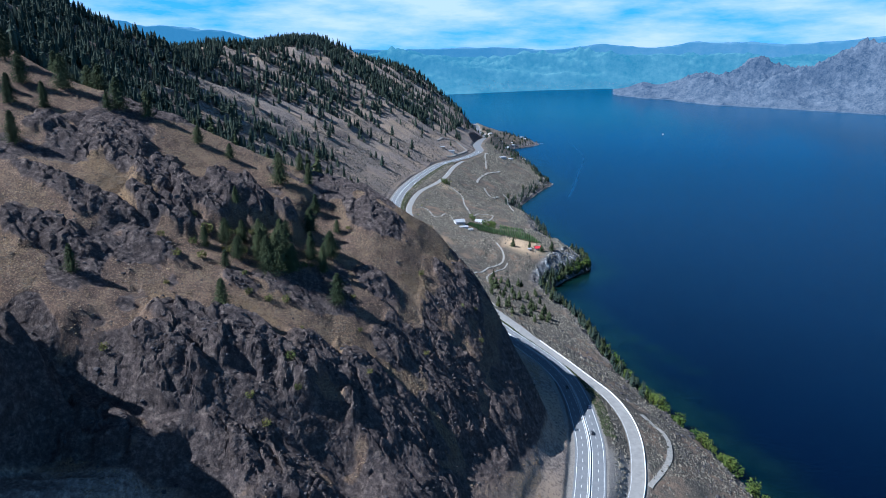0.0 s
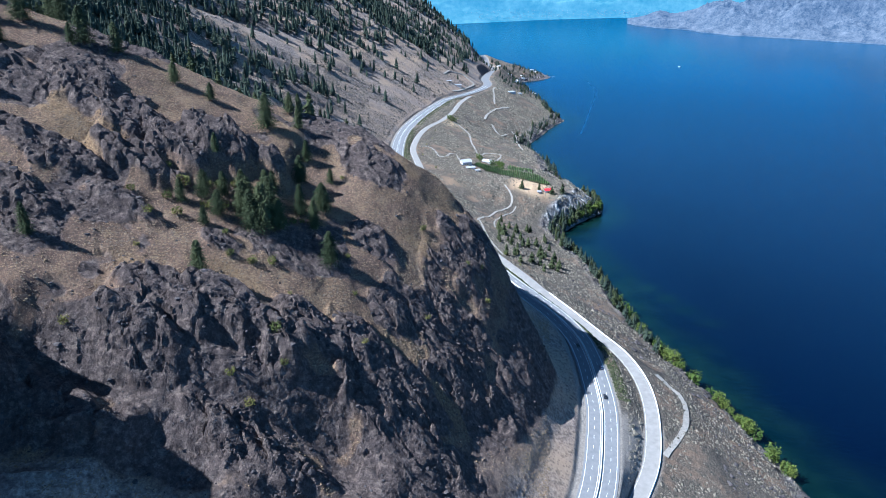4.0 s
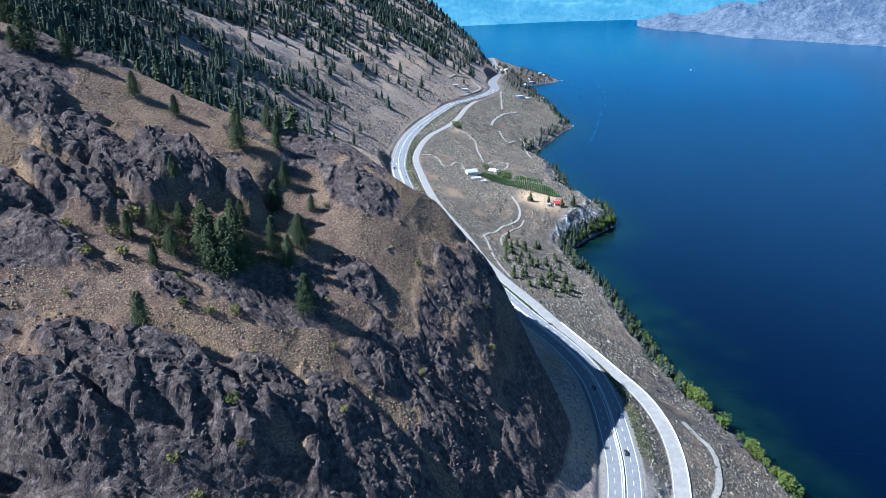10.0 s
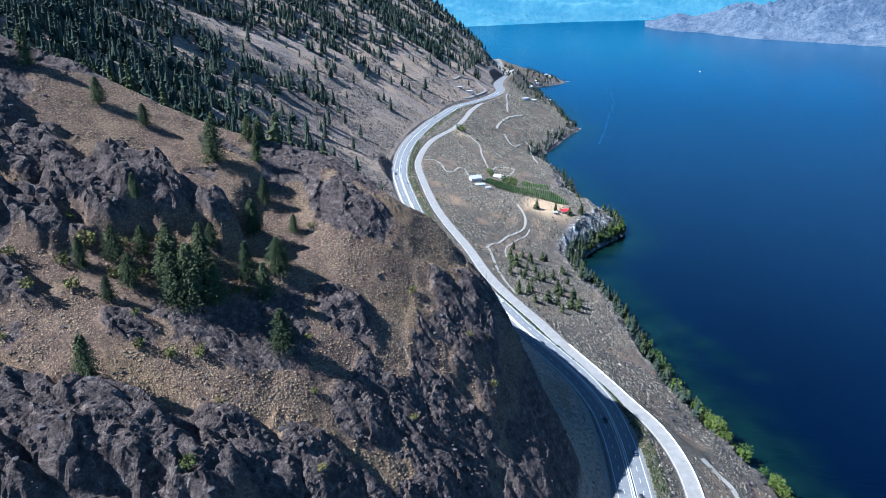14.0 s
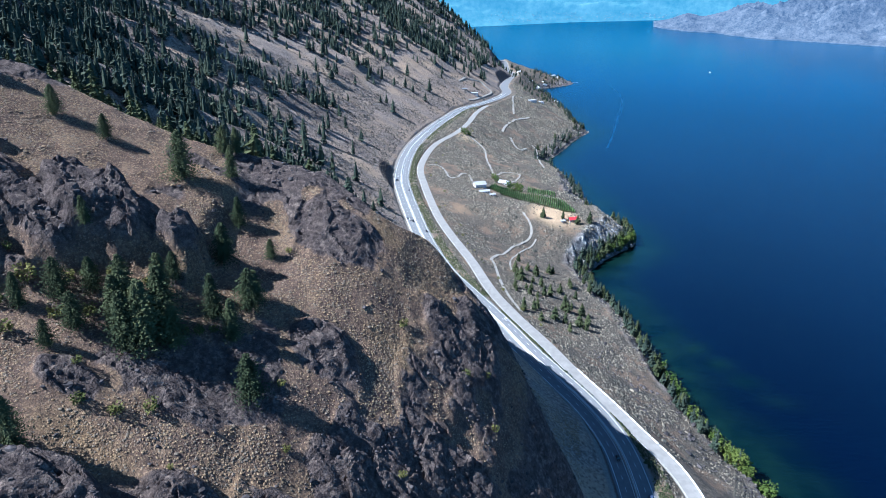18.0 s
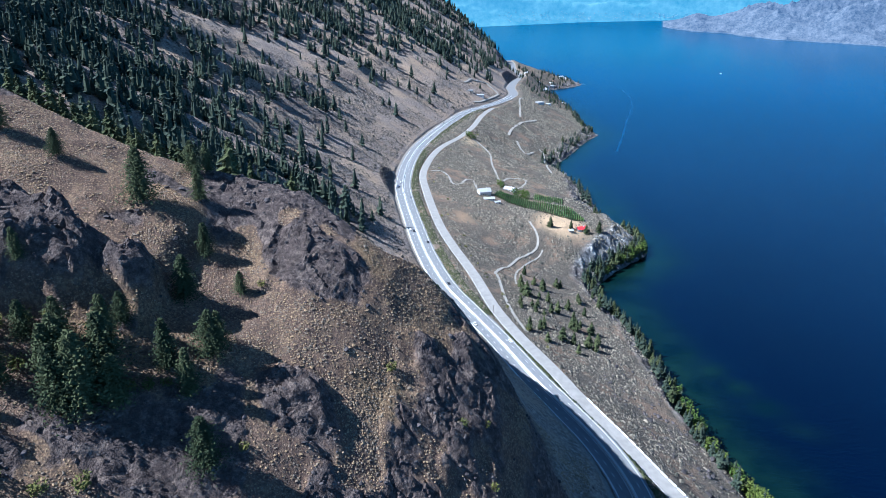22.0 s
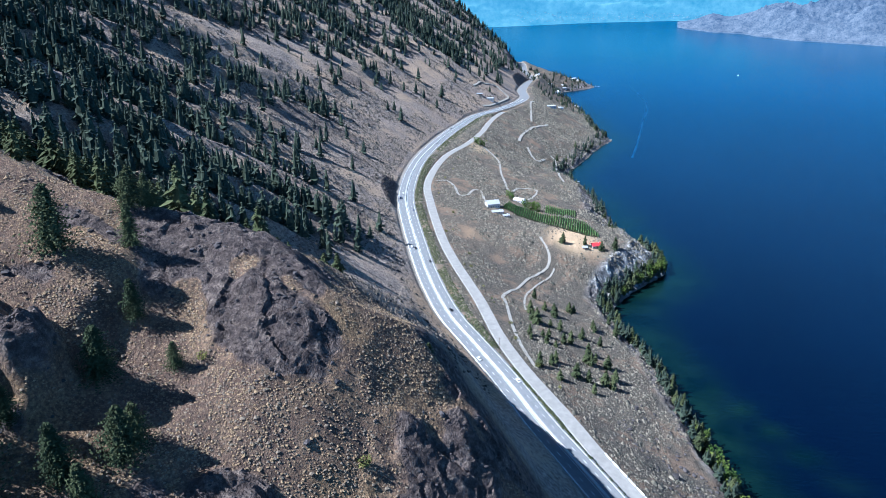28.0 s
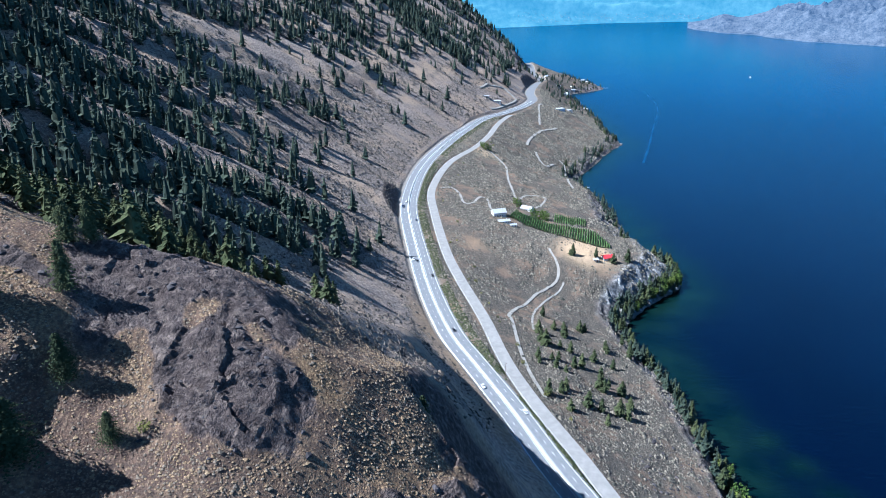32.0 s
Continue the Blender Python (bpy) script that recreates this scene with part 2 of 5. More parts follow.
    if detail:
        wx, wy = x + 5 * fbm(x, y, 17, 3, 1) + 1.5 * fbm(x, y, 5, 2, 5), y + 5 * fbm(x, y, 17, 3, 3) + 1.5 * fbm(x, y, 5, 2, 7)
        crag = 3.0 * (ridged(wx, wy * 1.2, 34, 3, 2) - 0.45) + 0.9 * blocks(wx + 0.35 * wy, wy * 1.25, 12.5, 2, 0.36, 0.16) + 0.75 * blocks(wx, wy * 1.15 + 0.2 * wx, 6.0, 4, 0.40, 0.20) + 0.6 * blocks(x + 0.4 * fbm(x, y, 4, 2, 3), y * 1.1, 2.6, 7, 0.32, 0.20) + 0.9 * (ridged(0.45 * wx + 0.9 * wy, 0.3 * wy - 0.12 * wx, 5.5, 2, 8) - 0.5)
        scarp = 2.0 * step(-0.03, 0.03, fbm(wx, wy * 1.4, 24, 3, 7)) + 1.2 * step(-0.03, 0.03, fbm(wx * 1.2, wy, 10, 2, 9)) - 1.4
        ru = x + 138 - 0.3 * (y - 195) + 3 * fbm(x, y, 12, 2, 4)
        z = z - 8 * step(-17, -9, ru) * step(30, 2, ru) * step(230, 208, y)
        rv = x + 197 - 0.45 * (y - 200) + 4 * fbm(x, y, 14, 2, 6)
        z = z - 7 * step(-16, -6, rv) * step(50, 6, rv) * step(246, 222, y)
        z = z - 3.0 * spur * step(-85, -60, x) * step(428, 445, y)
        rw = x + 143 + 5 * fbm(x, y, 18, 2, 2)
        z = z - 8.5 * spur * step(-8, 5, rw) * step(46, 10, rw) * np.exp(-((y - 379) / 23) ** 2)
        z = z + spur * (rise * 0.9 + rock * np.clip(0.45 + rise / 10, 0, 1.0) * (0.82 * crag + 0.7 * scarp) + 0.5 * fbm(x, y, 6, 3, 1) + 2.5 * fbm(x, y, 40, 3, 9))
        z = z + (far_rock * 3 + cutrock * 3 + cape * 7) * (ridged(x, y, 16, 4, 3) - 0.4) * (1 - flat) * (1 - spur)
        z = z + 0.35 * fbm(x, y, 5, 2, 2) * (1 - flat)
    z = z - 420 * step(2740, 3050, y)
    return z, rock, spur, u


CENTRE = np.array((-8.0, 140.0, 297.0))


def distance_squeeze(p):
    """Brings the far country nearer along the line of sight, so that all of it lies within five kilometres."""
    v = np.asarray(p, float) - CENTRE
    r = np.linalg.norm(v, axis=-1, keepdims=True)
    q = np.where(r < 2800, r, 2800 + 1900 * (1 - np.exp(-(np.maximum(r, 2800) - 2800) / 1900)))
    return CENTRE + v * q / r
# ---------- end of form ----------


# ---------- materials ----------
class Mat:
    """A node material under construction."""

    def __init__(self, name, rough=0.9, metal=0.0, spec=0.3):
        self.m = bpy.data.materials.new(name)
        self.m.use_nodes = True
        self.n, self.l = self.m.node_tree.nodes, self.m.node_tree.links
        self.b = self.n["Principled BSDF"]
        self.b.inputs["Roughness"].default_value = rough
        self.b.inputs["Metallic"].default_value = metal
        self.b.inputs["Specular IOR Level"].default_value = spec
        self.c = self.n.new("ShaderNodeTexCoord").outputs["Object"]

    def noise(self, scale, detail=4.0, rough=0.55, stretch=None):
        t = self.n.new("ShaderNodeTexNoise")
        t.inputs["Scale"].default_value, t.inputs["Detail"].default_value, t.inputs["Roughness"].default_value = scale, detail, rough
        if stretch:
            mp = self.n.new("ShaderNodeMapping")
            mp.inputs["Scale"].default_value = stretch
            self.l.new(self.c, mp.inputs["Vector"])
            self.l.new(mp.outputs["Vector"], t.inputs["Vector"])
        else:
            self.l.new(self.c, t.inputs["Vector"])
        return t.outputs["Fac"]

    def cracks(self, scale):
        t = self.n.new("ShaderNodeTexVoronoi")
        t.feature = "DISTANCE_TO_EDGE"
        t.inputs["Scale"].default_value = scale
        bend = self.n.new("ShaderNodeMix")
        bend.data_type, bend.blend_type = "RGBA", "ADD"
        bend.inputs["Factor"].default_value = 1.0
        nz = self.n.new("ShaderNodeTexNoise")
        nz.inputs["Scale"].default_value = scale * 1.3
        gain = self.n.new("ShaderNodeMix")
        gain.data_type, gain.blend_type = "RGBA", "MULTIPLY"
        gain.inputs["Factor"].default_value, gain.inputs["B"].default_value = 1.0, (1.6 / scale, 1.6 / scale, 1.6 / scale, 1)
        self.l.new(self.c, nz.inputs["Vector"])
        self.l.new(nz.outputs["Color"], gain.inputs["A"])
        self.l.new(self.c, bend.inputs["A"])
        self.l.new(gain.outputs["Result"], bend.inputs["B"])
        self.l.new(bend.outputs["Result"], t.inputs["Vector"])
        return t.outputs["Distance"]

    def dots(self, scale, size=0.42):
        """Scattered spots, 1 in their middle."""
        t = self.n.new("ShaderNodeTexVoronoi")
        t.inputs["Scale"].default_value = scale
        self.l.new(self.c, t.inputs["Vector"])
        return self.ramp(t.outputs["Distance"], (size * 0.35, (1, 1, 1)), (size, (0, 0, 0)))

    def ramp(self, fac, *stops):
        r = self.n.new("ShaderNodeValToRGB")
        e = r.color_ramp.elements
        while len(e) < len(stops):
            e.new(0.5)
        for k, (p, c) in enumerate(stops):
            e[k].position, e[k].color = p, (*c, 1) if len(c) == 3 else c
        self.l.new(fac, r.inputs["Fac"])
        return r.outputs["Color"]

    def mix(self, fac, a, b, blend="MIX"):
        x = self.n.new("ShaderNodeMix")
        x.data_type, x.blend_type = "RGBA", blend
        for sock, v in (("Factor", fac), ("A", a), ("B", b)):
            if isinstance(v, (int, float)):
                x.inputs[sock].default_value = v
            elif isinstance(v, tuple):
                x.inputs[sock].default_value = (*v, 1)
            else:
                self.l.new(v, x.inputs[sock])
        return x.outputs["Result"]

    def attr(self, name):
        a = self.n.new("ShaderNodeAttribute")
        a.attribute_name = name
        return a.outputs["Fac"]

    def rand(self):
        return self.n.new("ShaderNodeObjectInfo").outputs["Random"]

    def island(self):
        return self.n.new("ShaderNodeNewGeometry").outputs["Random Per Island"]

    def color(self, c):
        if isinstance(c, tuple):
            self.b.inputs["Base Color"].default_value = (*c, 1)
        else:
            self.l.new(c, self.b.inputs["Base Color"])
        return self

    def bump(self, fac, strength, dist):
        b = self.n.new("ShaderNodeBump")
        b.inputs["Strength"].default_value, b.inputs["Distance"].default_value = strength, dist
        self.l.new(fac, b.inputs["Height"])
        self.l.new(b.outputs["Normal"], self.b.inputs["Normal"])
        return self


def ground_material():
    m = Mat("ground", 0.95, spec=0.12)
    big, mid, fine = m.noise(0.018, 5), m.noise(0.12, 5, 0.6), m.noise(0.9, 6, 0.65)
    tuft = m.mix(0.5, m.dots(1.05, 0.46), m.dots(1.9, 0.45))
    soil = m.ramp(mid, (0.3, (0.082, 0.053, 0.040)), (0.5, (0.150, 0.097, 0.069)), (0.70, (0.25, 0.168, 0.105)))
    straw = m.ramp(fine, (0.3, (0.22, 0.154, 0.105)), (0.7, (0.41, 0.295, 0.19)))
    soil = m.mix(tuft, soil, straw)
    yellow = m.mix(tuft, m.ramp(fine, (0.3, (0.13, 0.085, 0.05)), (0.7, (0.26, 0.17, 0.095))), (0.44, 0.30, 0.15))
    soil = m.mix(m.ramp(big, (0.50, (0, 0, 0)), (0.64, (0.75, 0.75, 0.75))), soil, yellow)
    soil = m.mix(m.attr("gold"), soil, m.mix(0.75, soil, yellow))
    soil = m.mix(m.ramp(fine, (0.40, (0.6, 0.6, 0.6)), (0.56, (0, 0, 0))), soil, (0.06, 0.048, 0.044))
    rock = m.ramp(m.noise(0.35, 9, 0.75), (0.28, (0.034, 0.027, 0.027)), (0.50, (0.110, 0.086, 0.078)), (0.72, (0.32, 0.252, 0.205)))
    rock = m.mix(m.ramp(mid, (0.5, (0, 0, 0)), (0.75, (0.5, 0.5, 0.5))), rock, (0.085, 0.062, 0.052))
    grain = m.noise(0.45, 7, 0.75)
    side = m.ramp(grain, (0.34, (0.11, 0.092, 0.085)), (0.5, (0.29, 0.238, 0.200)), (0.64, (0.53, 0.43, 0.345)))
    side = m.mix(m.ramp(m.noise(0.03, 5, 0.6, (0.35, 1, 1)), (0.45, (0, 0, 0)), (0.62, (0.75, 0.75, 0.75))), side, (0.48, 0.35, 0.235))
    side = m.mix(m.mix(0.5, m.dots(0.25, 0.42), m.dots(0.5, 0.45)), side, (0.075, 0.066, 0.064))
    soil = m.mix(m.attr("side"), soil, m.mix(0.78, soil, side))
    soil = m.mix(m.attr("gold"), soil, m.mix(0.6, soil, yellow))
    torn = m.mix(0.52, m.attr("rock"), m.mix(0.5, m.noise(0.55, 8, 0.75), m.noise(0.16, 6, 0.7)))
    stony = m.ramp(torn, (0.49, (0, 0, 0)), (0.61, (1, 1, 1)))
    near = m.mix(stony, soil, rock)
    sage = m.ramp(fine, (0.3, (0.055, 0.049, 0.041)), (0.52, (0.122, 0.103, 0.082)), (0.72, (0.27, 0.218, 0.158)))
    sage = m.mix(m.mix(0.5, m.dots(0.42, 0.5), m.dots(0.8, 0.45)), sage, (0.045, 0.047, 0.042))
    sage = m.mix(m.ramp(m.noise(0.035, 6, 0.65), (0.5, (0, 0, 0)), (0.62, (0.8, 0.8, 0.8))), sage, (0.21, 0.145, 0.10))
    sage = m.mix(m.attr("gold"), sage, m.mix(0.35, sage, (0.33, 0.225, 0.14)))
    pale = m.ramp(m.noise(0.14, 6, 0.7, (1, 1, 0.3)), (0.38, (0.07, 0.074, 0.082)), (0.53, (0.22, 0.225, 0.235)), (0.63, (0.72, 0.69, 0.64)))
    low = m.mix(m.attr("rock"), sage, m.mix(m.attr("pale"), rock, pale))
    col = m.mix(m.attr("low"), near, low)
    col = m.mix(m.attr("sand"), col, m.ramp(fine, (0.3, (0.42, 0.29, 0.17)), (0.7, (0.56, 0.41, 0.26))))
    col = m.mix(m.attr("gravel"), col, m.ramp(fine, (0.3, (0.15, 0.135, 0.12)), (0.7, (0.30, 0.27, 0.235))))
    crack = m.ramp(m.cracks(0.33), (0.0, (0.0, 0.0, 0.0)), (0.2, (1, 1, 1)))
    crack = m.mix(0.5, crack, m.ramp(m.cracks(1.1), (0.0, (0.0, 0.0, 0.0)), (0.2, (1, 1, 1))))
    crack = m.mix(stony, (1, 1, 1), crack)
    relief = m.mix(0.5, m.noise(1.1, 8, 0.72), m.mix(0.35, crack, tuft))
    m.color(m.mix(m.ramp(crack, (0.0, (0.8, 0.8, 0.8)), (0.6, (0, 0, 0))), col, m.mix(0.5, col, (0.016, 0.013, 0.013))))
    return m.bump(relief, 1.0, 1.6).m


def water_material():
    m = Mat("lake_water", 0.17, spec=0.28)
    m.b.inputs["IOR"].default_value = 1.33
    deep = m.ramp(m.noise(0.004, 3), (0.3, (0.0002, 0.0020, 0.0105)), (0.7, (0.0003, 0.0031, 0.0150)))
    # base colour brightens with distance, painting in haze and mirrored sky
    deep = m.mix(m.attr("far_haze"), deep, (0.0008, 0.052, 0.125))
    m.color(m.mix(m.attr("shallow"), deep, m.ramp(m.noise(0.03, 4), (0.35, (0.0008, 0.0066, 0.0082)), (0.7, (0.0042, 0.0160, 0.0130)))))
    return m.bump(m.noise(0.16, 6, 0.7, (1.0, 2.2, 1.0)), 0.26, 1.4).m


def plain(name, a, b, scale=1.0, rough=0.85, bump=0.0, metal=0.0, spec=0.3):
    m = Mat(name, rough, metal, spec)
    f = m.noise(scale, 5, 0.6)
    m.color(m.ramp(f, (0.3, a), (0.7, b)))
    return (m.bump(f, 0.5, bump) if bump else m).m


def varied(name, a, b, scale=1.0, rough=0.9, by_object=True):
    m = Mat(name, rough, spec=0.15)
    base = m.ramp(m.rand() if by_object else m.island(), (0.0, a), (1.0, b))
    m.color(m.mix(m.ramp(m.noise(scale, 4), (0.35, (0.55, 0.55, 0.55)), (0.7, (1.15, 1.15, 1.15))), (0, 0, 0), base, "MULTIPLY"))
    n = m.b.inputs["Base Color"].links[0].from_node
    n.inputs["Factor"].default_value = 1.0
    for link in list(n.inputs["Factor"].links):
        m.l.remove(link)
    m.l.new(m.ramp(m.noise(scale, 4), (0.35, (0.6, 0.6, 0.6)), (0.7, (1.1, 1.1, 1.1))), n.inputs["A"])
    return m.m


M_GROUND, M_WATER = ground_material(), water_material()
M_ASPHALT = plain("asphalt", (0.14, 0.143, 0.148), (0.185, 0.188, 0.192), 0.35, 0.9)
M_OLD = plain("pale_old_asphalt", (0.20, 0.19, 0.176), (0.27, 0.256, 0.238), 0.25, 0.95)
M_LINE = plain("road_paint", (0.72, 0.72, 0.70), (0.82, 0.82, 0.80), 2.0, 0.7)
M_CONCRETE = plain("concrete", (0.52, 0.51, 0.49), (0.66, 0.65, 0.62), 0.8, 0.9)
M_TRACK = plain("dirt_track", (0.24, 0.22, 0.19), (0.36, 0.33, 0.285), 0.4, 0.95)
M_BARK = plain("bark", (0.07, 0.045, 0.03), (0.15, 0.10, 0.07), 2.0, 0.95)
M_NEEDLE = varied("needles", (0.045, 0.060, 0.028), (0.096, 0.110, 0.048), 1.4)
# bluer than the near needles: distance haze is put into this colour
M_WOODS = varied("hazed_needles", (0.030, 0.046, 0.038), (0.068, 0.086, 0.056), 0.8, by_object=False)
M_LEAF = varied("broad_leaves", (0.06, 0.11, 0.025), (0.14, 0.17, 0.035), 0.8)


# ---------- building helpers ----------
def mesh_object(name, verts, faces, mats, smooth=False, parent=None, label=""):
    me = bpy.data.meshes.new(name)
    me.from_pydata([tuple(v) for v in verts], [], faces)
    for mt in (mats if isinstance(mats, (list, tuple)) else [mats]):
        me.materials.append(mt)
    if smooth:
        me.polygons.foreach_set("use_smooth", np.ones(len(me.polygons), bool))
    ob = new(name, me)
    if parent:
        ob.parent = parent
    if label:
        ob["label"] = label
    return ob


def array_mesh(name, co, quads, mat, smooth=True, attrs=None):
    """A mesh from numpy arrays of places and of faces with equal corner counts."""
    me = bpy.data.meshes.new(name)
    n = quads.shape[1]
    me.vertices.add(len(co))
    me.vertices.foreach_set("co", co.astype(np.float32).ravel())
    me.loops.add(quads.size)
    me.loops.foreach_set("vertex_index", quads.astype(np.int32).ravel())
    me.polygons.add(len(quads))
    me.polygons.foreach_set("loop_start", np.arange(0, quads.size, n, dtype=np.int32))
    me.polygons.foreach_set("use_smooth", np.full(len(quads), smooth))
    for key, v in (attrs or {}).items():
        me.attributes.new(key, "FLOAT", "POINT").data.foreach_set("value", v.astype(np.float32).ravel())
    me.update(calc_edges=True)
    me.materials.append(mat)
    return me


def grid_quads(nu, nv):
    i = np.arange(nu * nv).reshape(nu, nv)
    return np.stack([i[:-1, :-1], i[1:, :-1], i[1:, 1:], i[:-1, 1:]], -1).reshape(-1, 4)


def part(name, bm, material, parent=None, label=""):
    me = bpy.data.meshes.new(name)
    bm.to_mesh(me)
    bm.free()
    me.materials.append(material)
    ob = new(name, me)
    ob.parent = parent
    if label:
        ob["label"] = label
    return ob


def empty(name, x, y, z, turn=0.0):
    ob = new(name)
    ob.matrix_world = Matrix.Translation((x, y, z)) @ Matrix.Rotation(turn, 4, "Z")
    return ob


def ground_z(x, y):
    return float(height(np.array([float(x)]), np.array([float(y)]))[0][0])


# ---------- the land ----------
def spaced(*runs):
    out = [np.arange(a, b, s) for a, b, s in runs]
    return np.concatenate(out)


GX = spaced((-1500, -900, 25), (-900, -420, 6), (-420, -260, 2.2), (-260, 60, 0.85), (60, 260, 2.0), (260, 420, 20))
GY = spaced((60, 130, 4), (130, 170, 1.6), (170, 470, 0.85), (470, 700, 1.6), (700, 1100, 2.5), (1100, 1700, 4.5), (1700, 2800, 9), (2800, 3800, 25))
gx, gy = np.meshgrid(GX, GY, indexing="ij")
gz, g_rock, g_spur, g_u = height(gx, gy)
g_d = road_x(gy) - gx
low = step(-8, -12, g_d)
on_old = step(7.5, 6.0, np.abs(gx - old_x(gy)))
gravel = np.clip(step(15, 12, g_d - 1.5 * step(500, 470, gy)), 0, 1) * step(-12.5, -11, g_d)
gravel = np.maximum(gravel, step(-10, -11.5, g_d) * step(8, 5, gx - old_x(gy)) * step(388, 366, gy))
sand = np.exp(-(((gx + 14) / 31) ** 2 + ((gy - 920) / 33) ** 2) ** 2) + 0.8 * np.exp(-(((gx + 175) / 16) ** 2 + ((gy - 1235) / 26) ** 2) ** 2)
gold = np.zeros_like(gx)
for ox, oy, rx, ry in ((-122, 425, 17, 9), (-106, 438, 9, 5), (-222, 312, 16, 6), (-138, 283, 14, 5), (-170, 262, 12, 5), (-250, 325, 16, 5), (-84, 412, 8, 6), (-70, 372, 9, 8), (-130, 875, 26, 18), (-150, 1230, 16, 22), (-75, 1110, 20, 20)):
    gold = np.maximum(gold, np.exp(-(((gx - ox) / rx) ** 2 + ((gy - oy) / ry) ** 2) - 1.2 * fbm(gx, gy, 9, 3, 5)))
gold = np.maximum(gold, 0.8 * step(13, 16, g_d) * step(34, 22, g_d + 5 * fbm(gx, gy, 14, 2, 3)) * step(540, 590, gy) * step(760, 690, gy))
gold = np.clip(gold, 0, 1)
push = g_spur * g_rock
sx, sy = gx + push * 1.1 * fbm(gx + gz, gy, 7, 3, 6), gy + push * 1.1 * fbm(gx, gy + gz, 7, 3, 8)
ground = new("ground", array_mesh("ground", np.stack([sx, sy, gz], -1).reshape(-1, 3), grid_quads(len(GX), len(GY)), M_GROUND, True,
                                  {"rock": g_rock, "gold": gold, "low": low, "side": (1 - g_spur), "pale": step(845, 870, gy) * step(1015, 990, gy) + 0.35, "gravel": gravel, "sand": np.clip(sand, 0, 1)}))
face_rock = (g_rock * g_spur)[:-1, :-1].ravel()
ground.data.polygons.foreach_set("use_smooth", face_rock < 0.45)
tagged(ground, "dry brown hillside with grey rock outcrops above a lake", "hillside", kind="structure")

# lake, as a fan about the middle of the walk
az = np.radians(spaced((-180, -50, 10), (-50, 60, 0.6), (60, 181, 10)))
rad = np.concatenate([[1], np.geomspace(60, 40000, 190)])
wa, wr = np.meshgrid(az, rad, indexing="ij")
wx, wy = CENTRE[0] + wr * np.sin(wa), CENTRE[1] + wr * np.cos(wa)
wp = distance_squeeze(np.stack([wx, wy, 0 * wx], -1).reshape(-1, 3))
off = wx - shore_x(wy)
shallow = step(75, 4, off + 22 * fbm(wx, wy, 60, 3, 2)) * step(3200, 1500, wy)
# a pale shoal that leaves the shore at a slant
bar = off - 18 - 0.50 * np.maximum(735 - wy, 0) + 5 * fbm(wx, wy, 40, 3, 4)
shallow = np.maximum(shallow, (0.95 * np.exp(-(bar / 9) ** 2) + 0.3 * step(4, -30, bar)) * step(590, 650, wy) * step(860, 780, wy))
# the lake mesh carries the weight of that painted distance brightening
lake = new("lake", array_mesh("lake", wp, grid_quads(*wa.shape), M_WATER, True, {"shallow": shallow, "far_haze": step(900, 4500, wr).ravel()}))
# the sides of the ripples that face the walk show more than those turned away
lean = np.radians(4.0) * step(300, 2200, wr)
tip = np.stack([-np.sin(lean) * np.sin(wa), -np.sin(lean) * np.cos(wa), np.cos(lean)], -1).reshape(-1, 3)
lake.data.normals_split_custom_set_from_vertices(tip.tolist())
tagged(lake, "deep blue rippled lake", "lake", kind="structure")


# roads
def ribbon(xc, zc, y0, y1, a, b, lift, every=3.0, thick=0.0):
    """Places and faces of a strip from a to b metres right of a road's middle."""
    ys = np.arange(y0, y1 + 0.01, every)
    x = xc(ys)
    tx = np.gradient(x, ys)
    nx, ny = 1 / np.hypot(1, tx), -tx / np.hypot(1, tx)
    z = zc(ys) + lift
    pa = np.stack([x + a * nx, ys + a * ny, z], -1)
    pb = np.stack([x + b * nx, ys + b * ny, z], -1)
    return np.concatenate([pa, pb]), len(ys)


def strip(name, xc, zc, y0, y1, a, b, lift, mat, every=3.0, parent=None, thick=0.25):
    top, n = ribbon(xc, zc, y0, y1, a, b, lift, every)
    under = top - (0, 0, thick)
    co = np.concatenate([top, under])
    i = np.arange(n - 1)
    q = np.concatenate([np.stack([i, n + i, n + i + 1, i + 1], -1), np.stack([i, i + 1, 2 * n + i + 1, 2 * n + i], -1), np.stack([n + i, 3 * n + i, 3 * n + i + 1, n + i + 1], -1)])
    ob = new(name, array_mesh(name, co, q, mat, False))
    ob.parent = parent
    return ob


highway = tagged(strip("road", road_x, road_z, 140, 2700, -9.8, 9.8, 0.30, M_ASPHALT, thick=0.8), "four-lane grey asphalt highway with a white centre barrier", "highway", kind="structure")
old_road = tagged(strip("road", old_x, old_z, 140, 1545, -4.8, 4.8, 0.34, M_OLD, thick=0.9), "pale bleached old road beside the highway", "road", kind="structure")


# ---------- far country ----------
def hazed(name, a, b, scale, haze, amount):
    """Far slopes, with the light of the blue air added as emission."""
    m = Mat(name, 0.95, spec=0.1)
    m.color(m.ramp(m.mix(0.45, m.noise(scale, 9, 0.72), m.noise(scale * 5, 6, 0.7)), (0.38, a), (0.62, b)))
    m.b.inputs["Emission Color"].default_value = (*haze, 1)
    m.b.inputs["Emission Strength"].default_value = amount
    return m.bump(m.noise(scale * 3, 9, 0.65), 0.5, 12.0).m


